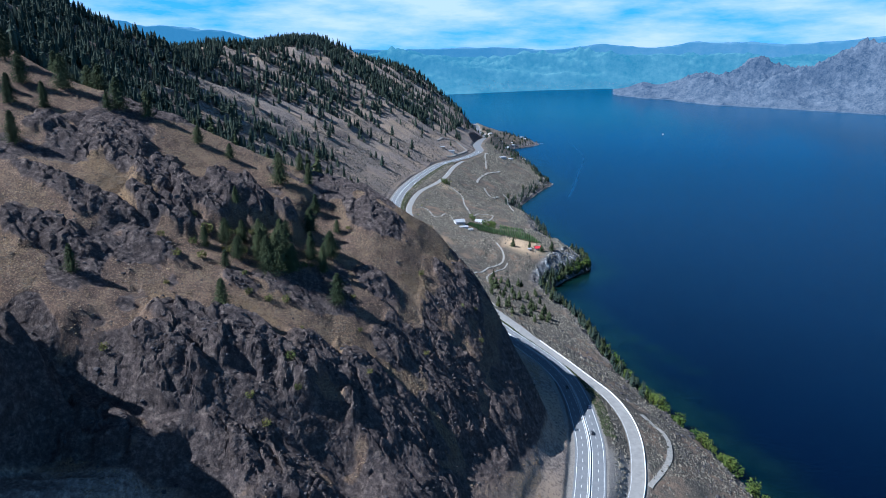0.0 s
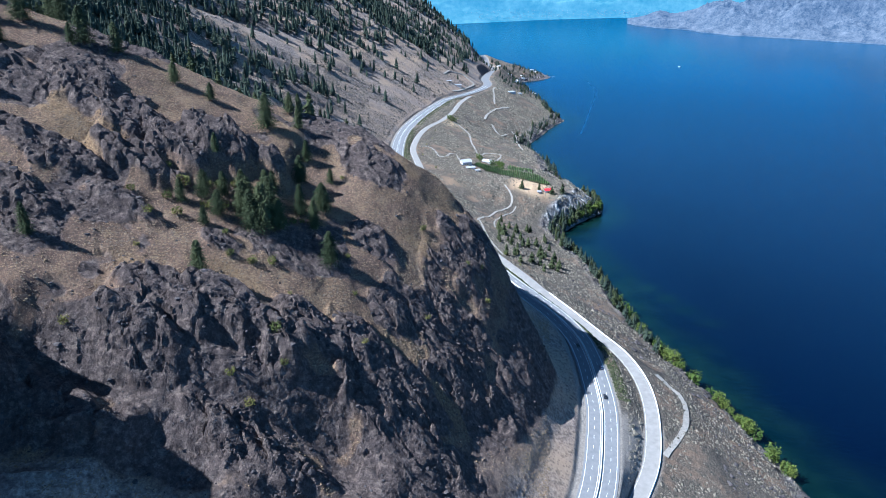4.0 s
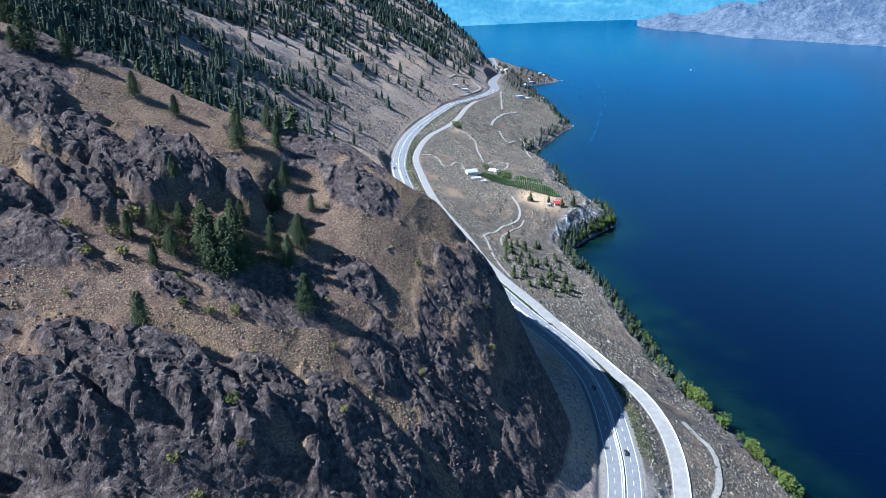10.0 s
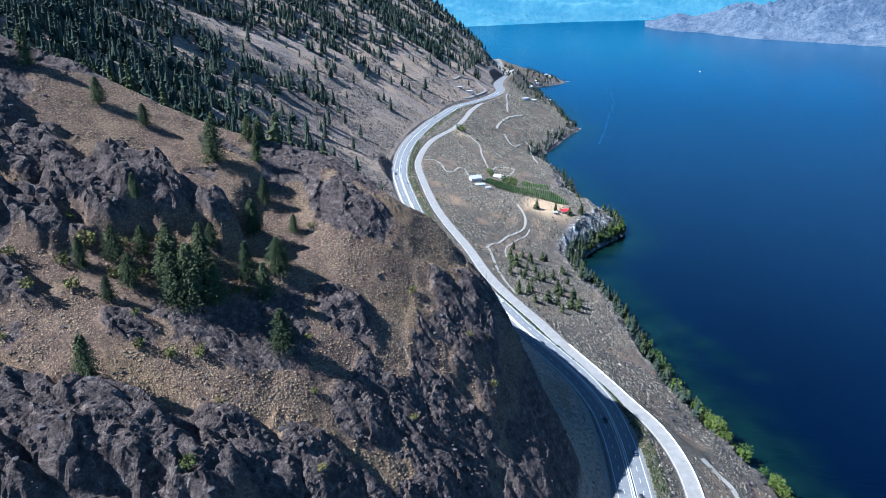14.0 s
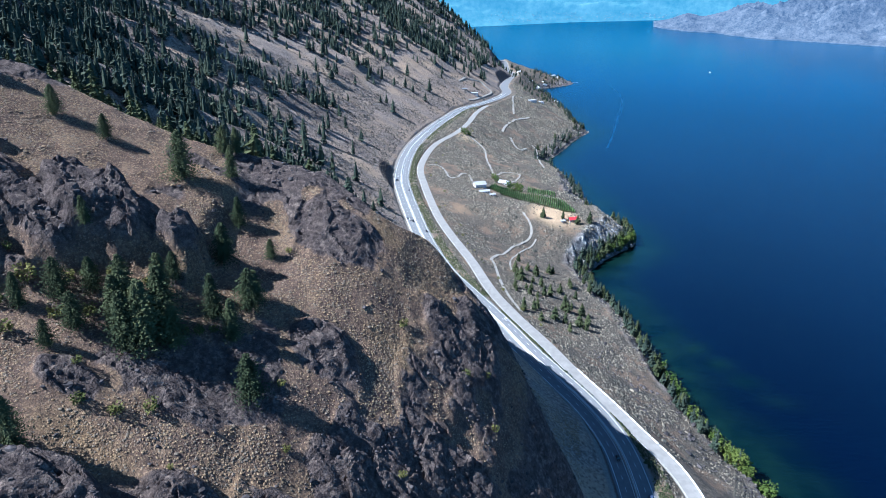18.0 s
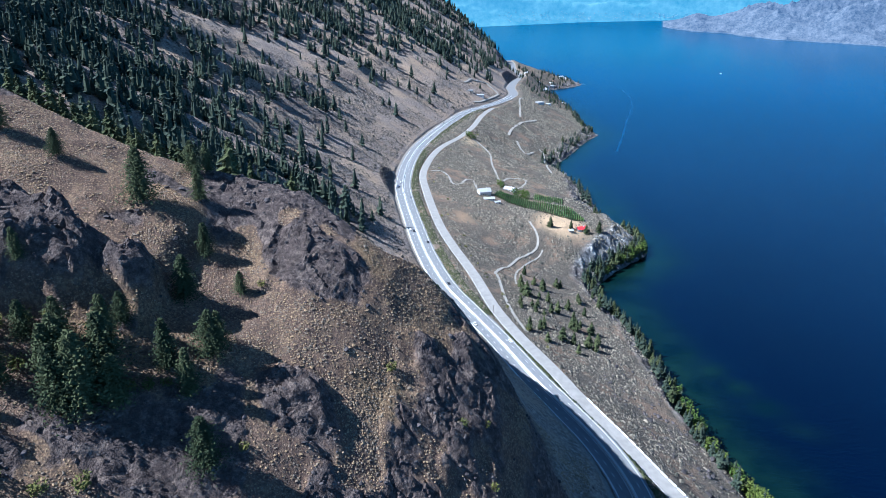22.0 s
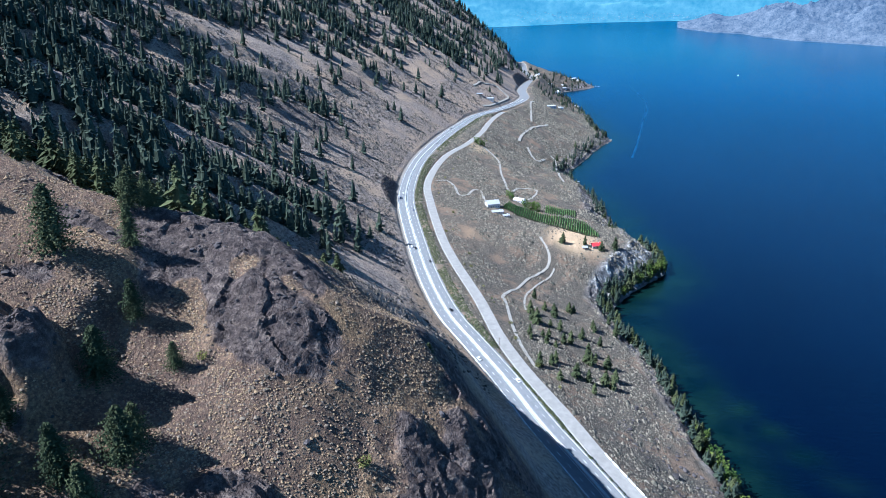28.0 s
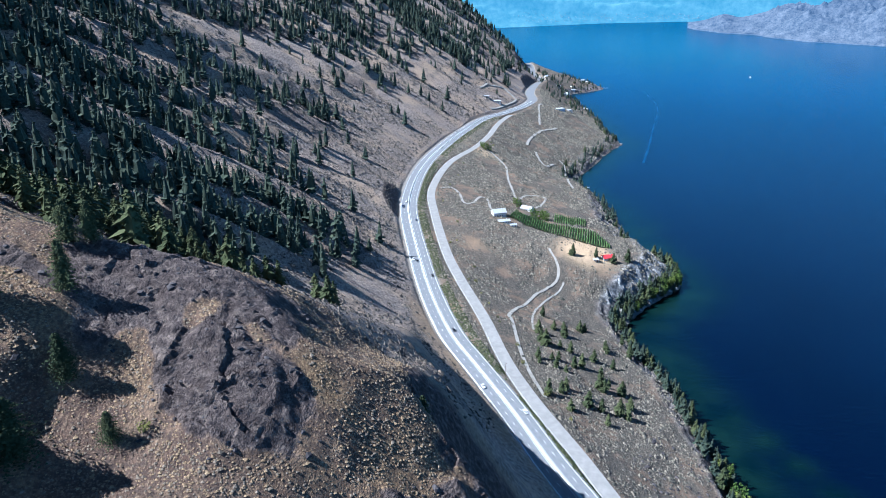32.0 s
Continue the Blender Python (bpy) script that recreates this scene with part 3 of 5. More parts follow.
def far_range(name, angles, shores, heights, depth, mat, rough, seed, label, rows=26, cols=220, base=-8.0):
    """A range in rays from the walk's start: degrees, metres to its foot, height of its crest."""
    th = np.linspace(angles[0], angles[-1], cols)
    r0, hh = curve(angles, shores)(th), curve(angles, heights)(th)
    w = np.linspace(0, 1, rows) ** 1.5
    T, W = np.meshgrid(np.radians(th), w, indexing="ij")
    R = r0[:, None] + W * depth
    x, y = R * np.sin(T), R * np.cos(T)
    rise = step(-0.05, 0.62, W)
    z = base + hh[:, None] * rise * (1 + rough * (1 - 0.75 * W) * 2 * (ridged(x, y, depth * 0.36, 7, seed) - 0.42)) + 0.05 * hh[:, None] * fbm(x, y, depth * 0.1, 3, seed + 2) * rise
    p = distance_squeeze(np.stack([x, y, z], -1).reshape(-1, 3))
    ob = new(name, array_mesh(name, p, grid_quads(cols, rows), mat, True))
    return tagged(ob, label, "mountain range", kind="structure")


# air haze is painted in: bluish base colours plus a blue glow
M_HEAD = hazed("hazed_rock", (0.018, 0.026, 0.034), (0.135, 0.145, 0.155), 0.022, (0.05, 0.16, 0.36), 0.30)
M_TOWN = hazed("hazed_woods", (0.008, 0.035, 0.03), (0.075, 0.12, 0.10), 0.006, (0.08, 0.31, 0.50), 0.62)
M_HAZE_BLUE = hazed("hazed_ridges", (0.03, 0.06, 0.08), (0.08, 0.10, 0.11), 0.004, (0.10, 0.33, 0.55), 0.62)
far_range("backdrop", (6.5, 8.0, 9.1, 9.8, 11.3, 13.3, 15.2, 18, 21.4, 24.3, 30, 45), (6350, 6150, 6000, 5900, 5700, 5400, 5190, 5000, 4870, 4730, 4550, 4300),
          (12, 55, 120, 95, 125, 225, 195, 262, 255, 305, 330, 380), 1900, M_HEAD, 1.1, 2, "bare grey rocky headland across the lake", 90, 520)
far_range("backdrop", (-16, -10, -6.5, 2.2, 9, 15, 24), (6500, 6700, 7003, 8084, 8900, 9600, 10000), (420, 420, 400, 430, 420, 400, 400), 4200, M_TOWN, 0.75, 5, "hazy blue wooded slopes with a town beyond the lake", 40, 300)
far_range("backdrop", (-20, -8, -3, 2, 6, 9.5, 13, 17, 21, 25, 30, 45), (12500,) * 12, (640, 690, 690, 640, 745, 690, 760, 770, 690, 800, 830, 850), 5000, M_HAZE_BLUE, 0.12, 7, "distant mountain ridge tinted pale blue by haze", 20, 240)
far_range("backdrop", (-50, -42, -38, -35, -32, -29, -27, -23, -16), (9500,) * 9, (1500, 1400, 1250, 1060, 960, 900, 860, 700, 500), 3500, M_HAZE_BLUE, 0.12, 3, "mountain tinted pale blue by haze, seen over a saddle", 20, 160)


def scatter(name, verts, tris, pos, scale, turn, mat, jitter=0.0, seed=1, lean=None):
    """Many copies of one small form in one mesh, each turned, sized and a little bent."""
    rs = np.random.RandomState(seed)
    verts, tris = np.array(verts, float), np.array(tris, int)
    n, k = len(pos), len(verts)
    v = np.broadcast_to(verts, (n, k, 3)) * (1 + jitter * (rs.rand(n, k, 3) * 2 - 1))
    scale = np.asarray(scale, float)
    v = v * (scale[:, None, :] if scale.ndim == 2 else scale[:, None, None])
    c, s = np.cos(turn)[:, None], np.sin(turn)[:, None]
    v = np.stack([v[..., 0] * c - v[..., 1] * s, v[..., 0] * s + v[..., 1] * c, v[..., 2]], -1) + np.asarray(pos)[:, None, :]
    f = (tris[None] + (np.arange(n) * k)[:, None, None]).reshape(-1, tris.shape[1])
    return new(name, array_mesh(name, v.reshape(-1, 3), f, mat, False))


# the town, as small pale roofs on the far shore
rs = np.random.RandomState(5)
n = 800
th = np.radians(rs.uniform(-6, 10, n) + rs.normal(0, 0.6, n))
rr = curve((-16, -6.5, 2.2, 9, 15), (6500, 7003, 8084, 8900, 9600))(np.degrees(th)) + 40 + rs.exponential(900, n)
tx, ty = rr * np.sin(th), rr * np.cos(th)
tp = distance_squeeze(np.stack([tx, ty, 22 + 0.10 * (rr - curve((-16, -6.5, 2.2, 9, 15), (6500, 7003, 8084, 8900, 9600))(np.degrees(th)))], -1))
BOX_V = [(-1, -1, 0), (1, -1, 0), (1, 1, 0), (-1, 1, 0), (-1, -1, 1), (1, -1, 1), (1, 1, 1), (-1, 1, 1)]
BOX_F = [(0, 1, 5, 4), (1, 2, 6, 5), (2, 3, 7, 6), (3, 0, 4, 7), (4, 5, 6, 7)]
# blue air haze is mixed into the roof colours
M_ROOFS = varied("hazed_roofs", (0.15, 0.25, 0.31), (0.34, 0.46, 0.53), 0.1, by_object=False)
town = scatter("far_houses", BOX_V, BOX_F, tp, np.stack([rs.uniform(1.2, 3.6, n), rs.uniform(1.2, 3, n), rs.uniform(1.2, 2.2, n)], -1), rs.rand(n) * 3, M_ROOFS)
tagged(town, "pale houses of a far town on the lake shore", "houses", kind="stuff")


# ---------- plants and stones ----------
M_SAGE = varied("sagebrush", (0.17, 0.135, 0.10), (0.28, 0.22, 0.16), 2.0, by_object=False)
M_BENCH = varied("bench_sagebrush", (0.070, 0.068, 0.055), (0.29, 0.25, 0.19), 1.0, by_object=False)
M_SLOPE = varied("slope_brush", (0.055, 0.050, 0.045), (0.22, 0.18, 0.14), 1.0, by_object=False)
M_TUFT = varied("dry_tufts", (0.26, 0.178, 0.105), (0.39, 0.275, 0.16), 2.0, by_object=False)
M_STONE = varied("loose_stone", (0.045, 0.041, 0.043), (0.115, 0.10, 0.098), 1.5, by_object=False)
M_SHRUB = varied("shrub_leaves", (0.085, 0.10, 0.03), (0.22, 0.20, 0.06), 1.5)


def dome(sides, rings):
    """An irregular low bush: rings of points and a top."""
    v, f = [], []
    for r in range(rings):
        a = r / rings * 1.25
        for k in range(sides):
            t = 2 * math.pi * (k + 0.5 * r) / sides
            v.append((math.cos(a) * math.cos(t), math.cos(a) * math.sin(t), math.sin(a) - 0.15))
    v.append((0, 0, 0.95))
    for r in range(rings - 1):
        for k in range(sides):
            a, b = r * sides + k, r * sides + (k + 1) % sides
            f += [(a, b, a + sides), (b, b + sides, a + sides)]
    top = (rings - 1) * sides
    f += [(top + k, top + (k + 1) % sides, len(v) - 1) for k in range(sides)]
    return v, f


def land_points(n, x0, x1, y0, y1, seed, keep):
    """Random places on the land where keep(x, y, z, rock, spur, u) draws them."""
    rs = np.random.RandomState(seed)
    x, y = rs.uniform(x0, x1, n), rs.uniform(y0, y1, n)
    z, rock, spur, u = height(x, y)
    ok = rs.rand(n) < keep(x, y, z, rock, spur, u)
    return np.stack([x, y, z], -1)[ok], rs


DV, DF = dome(5, 1)
DV = [(x, y, z * 0.85) for x, y, z in DV]
on_road = lambda x, y: (np.abs(x - road_x(y)) < 15) | (np.abs(x - old_x(y)) < 7)
p, rs = land_points(235000, -310, 10, 178, 480, 11, lambda x, y, z, r, s, u: (0.25 + 0.6 * step(-0.3, 0.2, fbm(x, y, 22, 3, 2))) * np.clip(1 - 1.5 * r, 0, 1) * ~on_road(x, y) * (road_x(y) - x > 16))
n = len(p)
h = n // 3
LOW = (1.0, 1.0, 0.72)
tagged(scatter("sagebrush", DV, DF, p[:h], rs.lognormal(-1.0, 0.3, h)[:, None] * LOW, rs.rand(h) * 6.3, M_SAGE, 0.3, 1), "grey sagebrush dotted over the dry hillside", "sagebrush", kind="stuff")
tagged(scatter("dry_grass", DV, DF, p[h:], rs.lognormal(-1.1, 0.28, n - h)[:, None] * LOW, rs.rand(n - h) * 6.3, M_TUFT, 0.35, 2), "tufts of dry yellow grass on the hillside", "grass", kind="stuff")


def bench_cover(x, y, z, r, s, u):
    open_ = np.where((u > 0.0) & (u < 0.97) & (z > 1.5), 0.95 * step(-0.45, 0.1, fbm(x, y, 30, 3, 4)), 0.9 * (x > road_x(y) + 12) * (x < old_x(y) - 5.5))
    return open_ * ~on_road(x, y) * (1 - 0.9 * np.exp(-(((x + 25) / 34) ** 2 + ((y - 905) / 34) ** 2) ** 2))


p, rs = land_points(185000, -225, 175, 270, 1950, 12, bench_cover)
n = len(p)
tagged(scatter("sagebrush", DV, DF, p, rs.lognormal(-0.40, 0.38, n) * (1 + 0.0006 * np.maximum(p[:, 1] - 500, 0)), rs.rand(n) * 6.3, M_BENCH, 0.35, 3), "grey sagebrush covering the benches above the lake", "sagebrush", kind="stuff")
p, rs = land_points(150000, -760, -60, 450, 1700, 13, lambda x, y, z, r, s, u: 0.8 * step(2100, 900, y) * step(-0.45, 0.05, fbm(x, y, 60, 3, 6)) * (road_x(y) - x > 20) * (road_x(y) - x < 560))
n = len(p)
tagged(scatter("hillside_brush", DV, DF, p, rs.lognormal(-0.30, 0.38, n) * (1 + 0.0006 * np.maximum(p[:, 1] - 500, 0)), rs.rand(n) * 6.3, M_SLOPE, 0.35, 4), "low grey brush on the mountain side", "brush", kind="stuff")

SV, SF = [], []
sphere = bmesh.new()
bmesh.ops.create_icosphere(sphere, subdivisions=1, radius=1.0)
SV, SF = [tuple(v.co) for v in sphere.verts], [tuple(v.index for v in f.verts) for f in sphere.faces]
sphere.free()
p, rs = land_points(17000, -300, 10, 175, 450, 14, lambda x, y, z, r, s, u: (0.01 + 0.4 * r) * s)
n = len(p)
size = rs.lognormal(-1.0, 0.5, n)
tagged(scatter("loose_rocks", SV, SF, p, np.stack([size * rs.uniform(0.8, 1.5, n), size, size * rs.uniform(0.5, 1.0, n)], -1), rs.rand(n) * 6.3, M_STONE, 0.38, 5), "loose grey stones below the outcrops", "stones", kind="stuff")
p, rs = land_points(9000, 20, 200, 260, 640, 15, lambda x, y, z, r, s, u: np.where((u > 0.35) & (u < 1.01), 0.4, 0.0))
n = len(p)
size = rs.lognormal(-0.6, 0.5, n)
tagged(scatter("shore_rocks", SV, SF, p, np.stack([size * 1.3, size, size * 0.7], -1), rs.rand(n) * 6.3, M_STONE, 0.35, 6), "grey rubble on the slope down to the lake", "stones", kind="stuff")


def conifer(seed, whorls, blades, spread=0.17, bare=0.12, full=True):
    """Crown of a conifer one metre high: whorls of drooping, ragged boughs round a thin core."""
    rs = np.random.RandomState(seed)
    v, f = [], []
    for w in range(whorls):
        q = (w + rs.uniform(-0.4, 0.4)) / (whorls - 0.4)
        z = bare + (0.985 - bare) * q
        reach = spread * max(0, 1 - q) ** 0.62 * (0.6 + 0.4 * min(1, 4 * q + 0.3)) + 0.012
        a0, ragged, lop = rs.rand() * 6.3, rs.uniform(0.62, 1.2), rs.rand() * 6.3
        for b in range(max(4, int(blades * (1 - 0.45 * q)))):
            a = a0 + 6.283 * b / max(4, int(blades * (1 - 0.45 * q))) + rs.uniform(-0.3, 0.3)
            r = reach * ragged * rs.uniform(0.45, 1.25) * (1 + 0.25 * math.cos(a - lop))
            if rs.rand() < 0.09:
                continue
            wide = r * rs.uniform(0.28, 0.46) * (9 / (blades + 1)) ** 0.85 + 0.004
            droop = r * rs.uniform(0.15, 0.55)
            c, s = math.cos(a), math.sin(a)
            i = len(v)
            v += [(0, 0, z + 0.02), (0.55 * r * c - wide * s, 0.55 * r * s + wide * c, z - 0.25 * droop + rs.uniform(-0.008, 0.012)), (0.55 * r * c + wide * s, 0.55 * r * s - wide * c, z - 0.25 * droop + rs.uniform(-0.008, 0.012)),
                  (r * c, r * s, z - droop), (0.4 * r * c, 0.4 * r * s, z - 0.3 * droop - 0.035)]
            f += [(i, i + 2, i + 3), (i, i + 3, i + 1)]
            if full:
                f += [(i + 4, i + 3, i + 2), (i + 4, i + 1, i + 3)]
    n = 6
    i = len(v)
    for q, r in ((bare + 0.02, 0.30 * spread), (bare + 0.22, 0.52 * spread), (0.6, 0.30 * spread)):
        v += [(r * rs.uniform(0.7, 1.2) * math.cos(6.283 * k / n), r * rs.uniform(0.7, 1.2) * math.sin(6.283 * k / n), q + rs.uniform(-0.03, 0.03)) for k in range(n)]
    v.append((0, 0, 0.97))
    for j in range(2):
        for k in range(n):
            a, b = i + j * n + k, i + j * n + (k + 1) % n
            f += [(a, b, b + n), (a, b + n, a + n)]
    f += [(i + 2 * n + k, i + 2 * n + (k + 1) % n, i + 3 * n) for k in range(n)]
    return v, f


def shaggy_conifer(seed, whorls, boughs, spread, bare):
    """Crown of a conifer one metre high, of small needle sprays along its boughs."""
    rs = np.random.RandomState(seed)
    v, f = [], []
    for w in range(whorls):
        q = (w + rs.uniform(-0.4, 0.4)) / (whorls - 0.4)
        z = bare + (0.985 - bare) * q
        reach = spread * max(0, 1 - q) ** 0.62 * (0.6 + 0.4 * min(1, 4 * q + 0.3)) * rs.uniform(0.85, 1.6) + 0.015
        a0, lop = rs.rand() * 6.3, rs.rand() * 6.3
        for b in range(boughs):
            a = a0 + 6.283 * b / boughs + rs.uniform(-0.3, 0.3)
            r = reach * rs.uniform(0.5, 1.25) * (1 + 0.25 * math.cos(a - lop))
            if rs.rand() < 0.1:
                continue
            c, s, droop = math.cos(a), math.sin(a), rs.uniform(0.1, 0.5)
            for k in range(6):
                u = (k + rs.uniform(0.5, 1.2)) / 6
                px, py, pz = r * u * c, r * u * s, z - droop * r * u * u + rs.uniform(-0.008, 0.008)
                e = (0.011 + 0.018 * rs.rand()) * (1.25 - 0.5 * u)
                side = rs.uniform(-1.1, 1.1)
                i = len(v)
                v += [(px - e * s * 1.2, py + e * c * 1.2, pz - 0.5 * e), (px + e * s * 1.2, py - e * c * 1.2, pz - 0.3 * e * side), (px + 1.6 * e * math.cos(a + side), py + 1.6 * e * math.sin(a + side), pz + e * rs.uniform(-0.5, 0.9)), (px, py, pz + 0.9 * e)]
                f += [(i, i + 1, i + 2), (i, i + 2, i + 3), (i + 1, i + 3, i + 2)]
    n, i = 6, len(v)
    for q, r in ((bare + 0.02, 0.25 * spread), (bare + 0.25, 0.42 * spread), (0.62, 0.25 * spread)):
        v += [(r * rs.uniform(0.7, 1.2) * math.cos(6.283 * k / n), r * rs.uniform(0.7, 1.2) * math.sin(6.283 * k / n), q) for k in range(n)]
    v.append((0, 0, 0.95))
    for j in range(2):
        f += [g for k in range(n) for g in ((i + j * n + k, i + j * n + (k + 1) % n, i + j * n + n + (k + 1) % n), (i + j * n + k, i + j * n + n + (k + 1) % n, i + j * n + n + k))]
    f += [(i + 2 * n + k, i + 2 * n + (k + 1) % n, i + 3 * n) for k in range(n)]
    return v, f


def trunk_mesh(name, base=0.02):
    v, f = [], []
    n = 7
    for q, r in ((-0.06, base * 1.35), (0.02, base), (0.5, base * 0.6), (0.96, base * 0.1)):
        v += [(r * math.cos(6.283 * k / n), r * math.sin(6.283 * k / n), q) for k in range(n)]
    for j in range(3):
        f += [(j * n + k, j * n + (k + 1) % n, (j + 1) * n + (k + 1) % n, (j + 1) * n + k) for k in range(n)]
    me = bpy.data.meshes.new(name)
    me.from_pydata(v, [], f)
    me.materials.append(M_BARK)
    return me


def crown_mesh(vf, mat):
    me = bpy.data.meshes.new("crown")
    me.from_pydata(vf[0], [], vf[1])
    me.materials.append(mat)
    return me


TRUNK = trunk_mesh("trunk")
CROWNS, NEAR_CROWNS = [[crown_mesh(make(s, wh, bl, sp, b), M_NEEDLE) for s, sp, b in ((1, 0.25, 0.07), (2, 0.29, 0.10), (3, 0.22, 0.06), (4, 0.31, 0.14), (5, 0.27, 0.12))] for make, wh, bl in ((conifer, 25, 15), (shaggy_conifer, 44, 11))]
tree_count = 0


def pine(x, y, h, label, group, z=None, kind_=None, crowns=CROWNS):
    global tree_count
    k = tree_count if kind_ is None else kind_
    tree_count += 1
    e = empty("pine_tree", x, y, (ground_z(x, y) if z is None else z) - 0.1, tree_count * 2.4)
    e.scale = (h, h, h)
    t = new("trunk", TRUNK)
    c = new("crown", crowns[k % len(crowns)])
    t.parent = c.parent = e
    return tagged(e, label, "tree", group)


KNOLL_PINES = ((-149, 272, 17), (-106, 320, 18), (-119, 336, 16), (-119, 350, 18), (-120, 356, 13), (-143, 314, 21), (-138, 317, 25), (-149, 319, 19), (-158, 311, 14), (-137, 367, 17),
               (-140, 387, 13), (-163, 388, 21), (-149, 402, 14), (-217, 388, 13), (-265, 381, 22), (-250, 388, 17), (-270, 377, 11), (-211, 252, 14), (-197, 390, 11), (-124, 380, 9),
               (-285, 315, 18), (-299, 378, 23), (-296, 355, 16), (-339, 380, 21), (-65, 441, 9), (-57, 441, 5), (-160, 417, 13), (-156, 421, 12), (-168, 318, 15), (-139, 328, 21), (-144, 336, 17), (-132, 322, 17), (-127, 339, 17), (-148, 322, 20), (-162, 326, 13), (-176, 310, 12), (-154, 330, 15), (-170, 338, 10), (-143, 343, 12), (-161, 302, 10), (-310, 345, 18), (-318, 366, 20), (-328, 352, 17), (-290, 400, 19), (-305, 410, 21), (-325, 405, 18))
for x, y, h in KNOLL_PINES:
    pine(x, y, h, "dark green conifer standing on a dry rocky slope", "trees on the knoll", crowns=NEAR_CROWNS)
BENCH_PINES = ((-22, 648, 9), (-7, 638, 10), (2, 640, 9), (14, 647, 11), (-12, 695, 10), (-3, 717, 9), (12, 718, 8), (1, 672, 10), (-30, 677, 8), (-40, 708, 12), (-21, 712, 9), (17, 679, 10), (6, 741, 8),
               (-27, 903, 11), (-3, 913, 9), (15, 912, 10), (30, 921, 13), (-47, 727, 10), (-26, 738, 8), (-15, 764, 9), (2, 690, 9), (22, 662, 9))
for x, y, h in BENCH_PINES:
    pine(x, y, h * 1.25, "small green pine among grey sagebrush above the lake", "pines on the bench", kind_=3 if tree_count % 2 else 1)
rs = np.random.RandomState(33)
for k in range(26):
    x, y = rs.uniform(-48, 28), rs.uniform(622, 772)
    pine(x, y, rs.uniform(6, 13), "small green pine among grey sagebrush above the lake", "pines on the bench", kind_=3 if k % 2 else 1)
rs = np.random.RandomState(21)
for k in range(85):
    y = rs.uniform(560, 1010)
    x = float(shore_x(np.array(y))) - rs.uniform(4, 13)
    if 0 < y - 860 < 90:
        x += 2
    pine(x, y, rs.uniform(8, 18), "dark conifer on the steep lake shore", "shore trees")
for k in range(50):
    y = rs.uniform(1040, 2560) if k < 36 else rs.uniform(1850, 2560)
    x = float(shore_x(np.array(y))) - rs.uniform(5, 30 if k < 36 else 75)
    pine(x, y, rs.uniform(7, 14), "dark conifer near the far lake shore", "shore trees")


def wood_density(x, y, z, r, s, u):
    d = road_x(y) - x
    fall = fbm(0.16 * x, y - 0.65 * (x + 330) * step(1400, 1050, y), 55, 3, 8)
    # single trees in rows down the slope, thicker higher up
    dens = 0.30 * step(70, 190, d) * step(-0.02, 0.3, fall) + 0.016 * (d > 45)
    dens = dens + 0.26 * step(130, 260, d) * step(-0.1, 0.3, fbm(0.35 * x, y - 0.4 * x, 120, 3, 3))
    dens = dens + 0.26 * step(1400, 1650, y) * step(100 - 75 * step(1600, 1900, y), 200 - 120 * step(1600, 1900, y), d) * step(-0.25, 0.25, fall)
    # woods that fill two gullies and the shoulder above them
    w = y - 0.65 * (x + 330) * step(1400, 1050, y) + 14 * fbm(x, y, 60, 3, 6)
    up = np.maximum(-365 - x, 0)
    gully = step(774, 786, w) * step(826 + 0.75 * up, 806 + 0.75 * up, w) * step(-262, -276, x)
    gully = np.maximum(gully, step(738, 716, w + 16 * fbm(x, y, 40, 3, 7)) * step(-185, -250, x + 30 * fbm(x, y, 50, 2, 4)))
    shoulder = step(345, 430, d + 50 * fbm(x, y, 90, 3, 9)) * step(1250, 900, y)
    dens = dens + 0.60 * np.maximum(0.8 * gully, 1.1 * shoulder)
    return np.clip(dens, 0, 0.95) * (d > 30) * (1 - step(0, 6, knoll(x, y) - z + 3) * step(455, 440, y)) * (y > 425)


p, rs = land_points(29000, -950, -130, 425, 2700, 22, wood_density)
near = np.argsort(np.hypot(p[:, 0] + 50, p[:, 1] - 300))
near, far_i = near[:150], near[150:]
for i in near:
    pine(p[i, 0], p[i, 1], rs.uniform(11, 22), "dark conifer in the wooded gully on the mountain side", "gully trees", z=p[i, 2])
q = p[far_i]
for k in range(3):
    vf = conifer(30 + k, 9, 6, (0.25, 0.30, 0.23)[k], 0.05, False)
    part_q = q[k::3]
    woods = scatter("conifer_woods", vf[0], vf[1], part_q, rs.uniform(14, 28, len(part_q)), rs.rand(len(part_q)) * 6.3, M_WOODS, 0.0, 7 + k)
    tagged(woods, "dark conifer woods scattered up the mountain", "woods", kind="stuff")


rs = np.random.RandomState(44)
sy_ = np.concatenate([rs.uniform(520, 1010, 230), rs.uniform(1040, 1850, 120), rs.uniform(1850, 2600, 230)])
sx_ = shore_x(sy_) - np.concatenate([rs.uniform(1, 17, 230), rs.uniform(3, 24, 120), rs.uniform(4, 130, 230)])
sz_ = height(sx_, sy_)[0]
vf = conifer(40, 12, 8, 0.25, 0.05)
shore_woods = scatter("shore_conifers", vf[0], vf[1], np.stack([sx_, sy_, sz_], -1), rs.uniform(7, 17, len(sx_)), rs.rand(len(sx_)) * 6.3, M_WOODS, 0.0, 3)
tagged(shore_woods, "dark conifers crowded along the lake shore", "woods", kind="stuff")


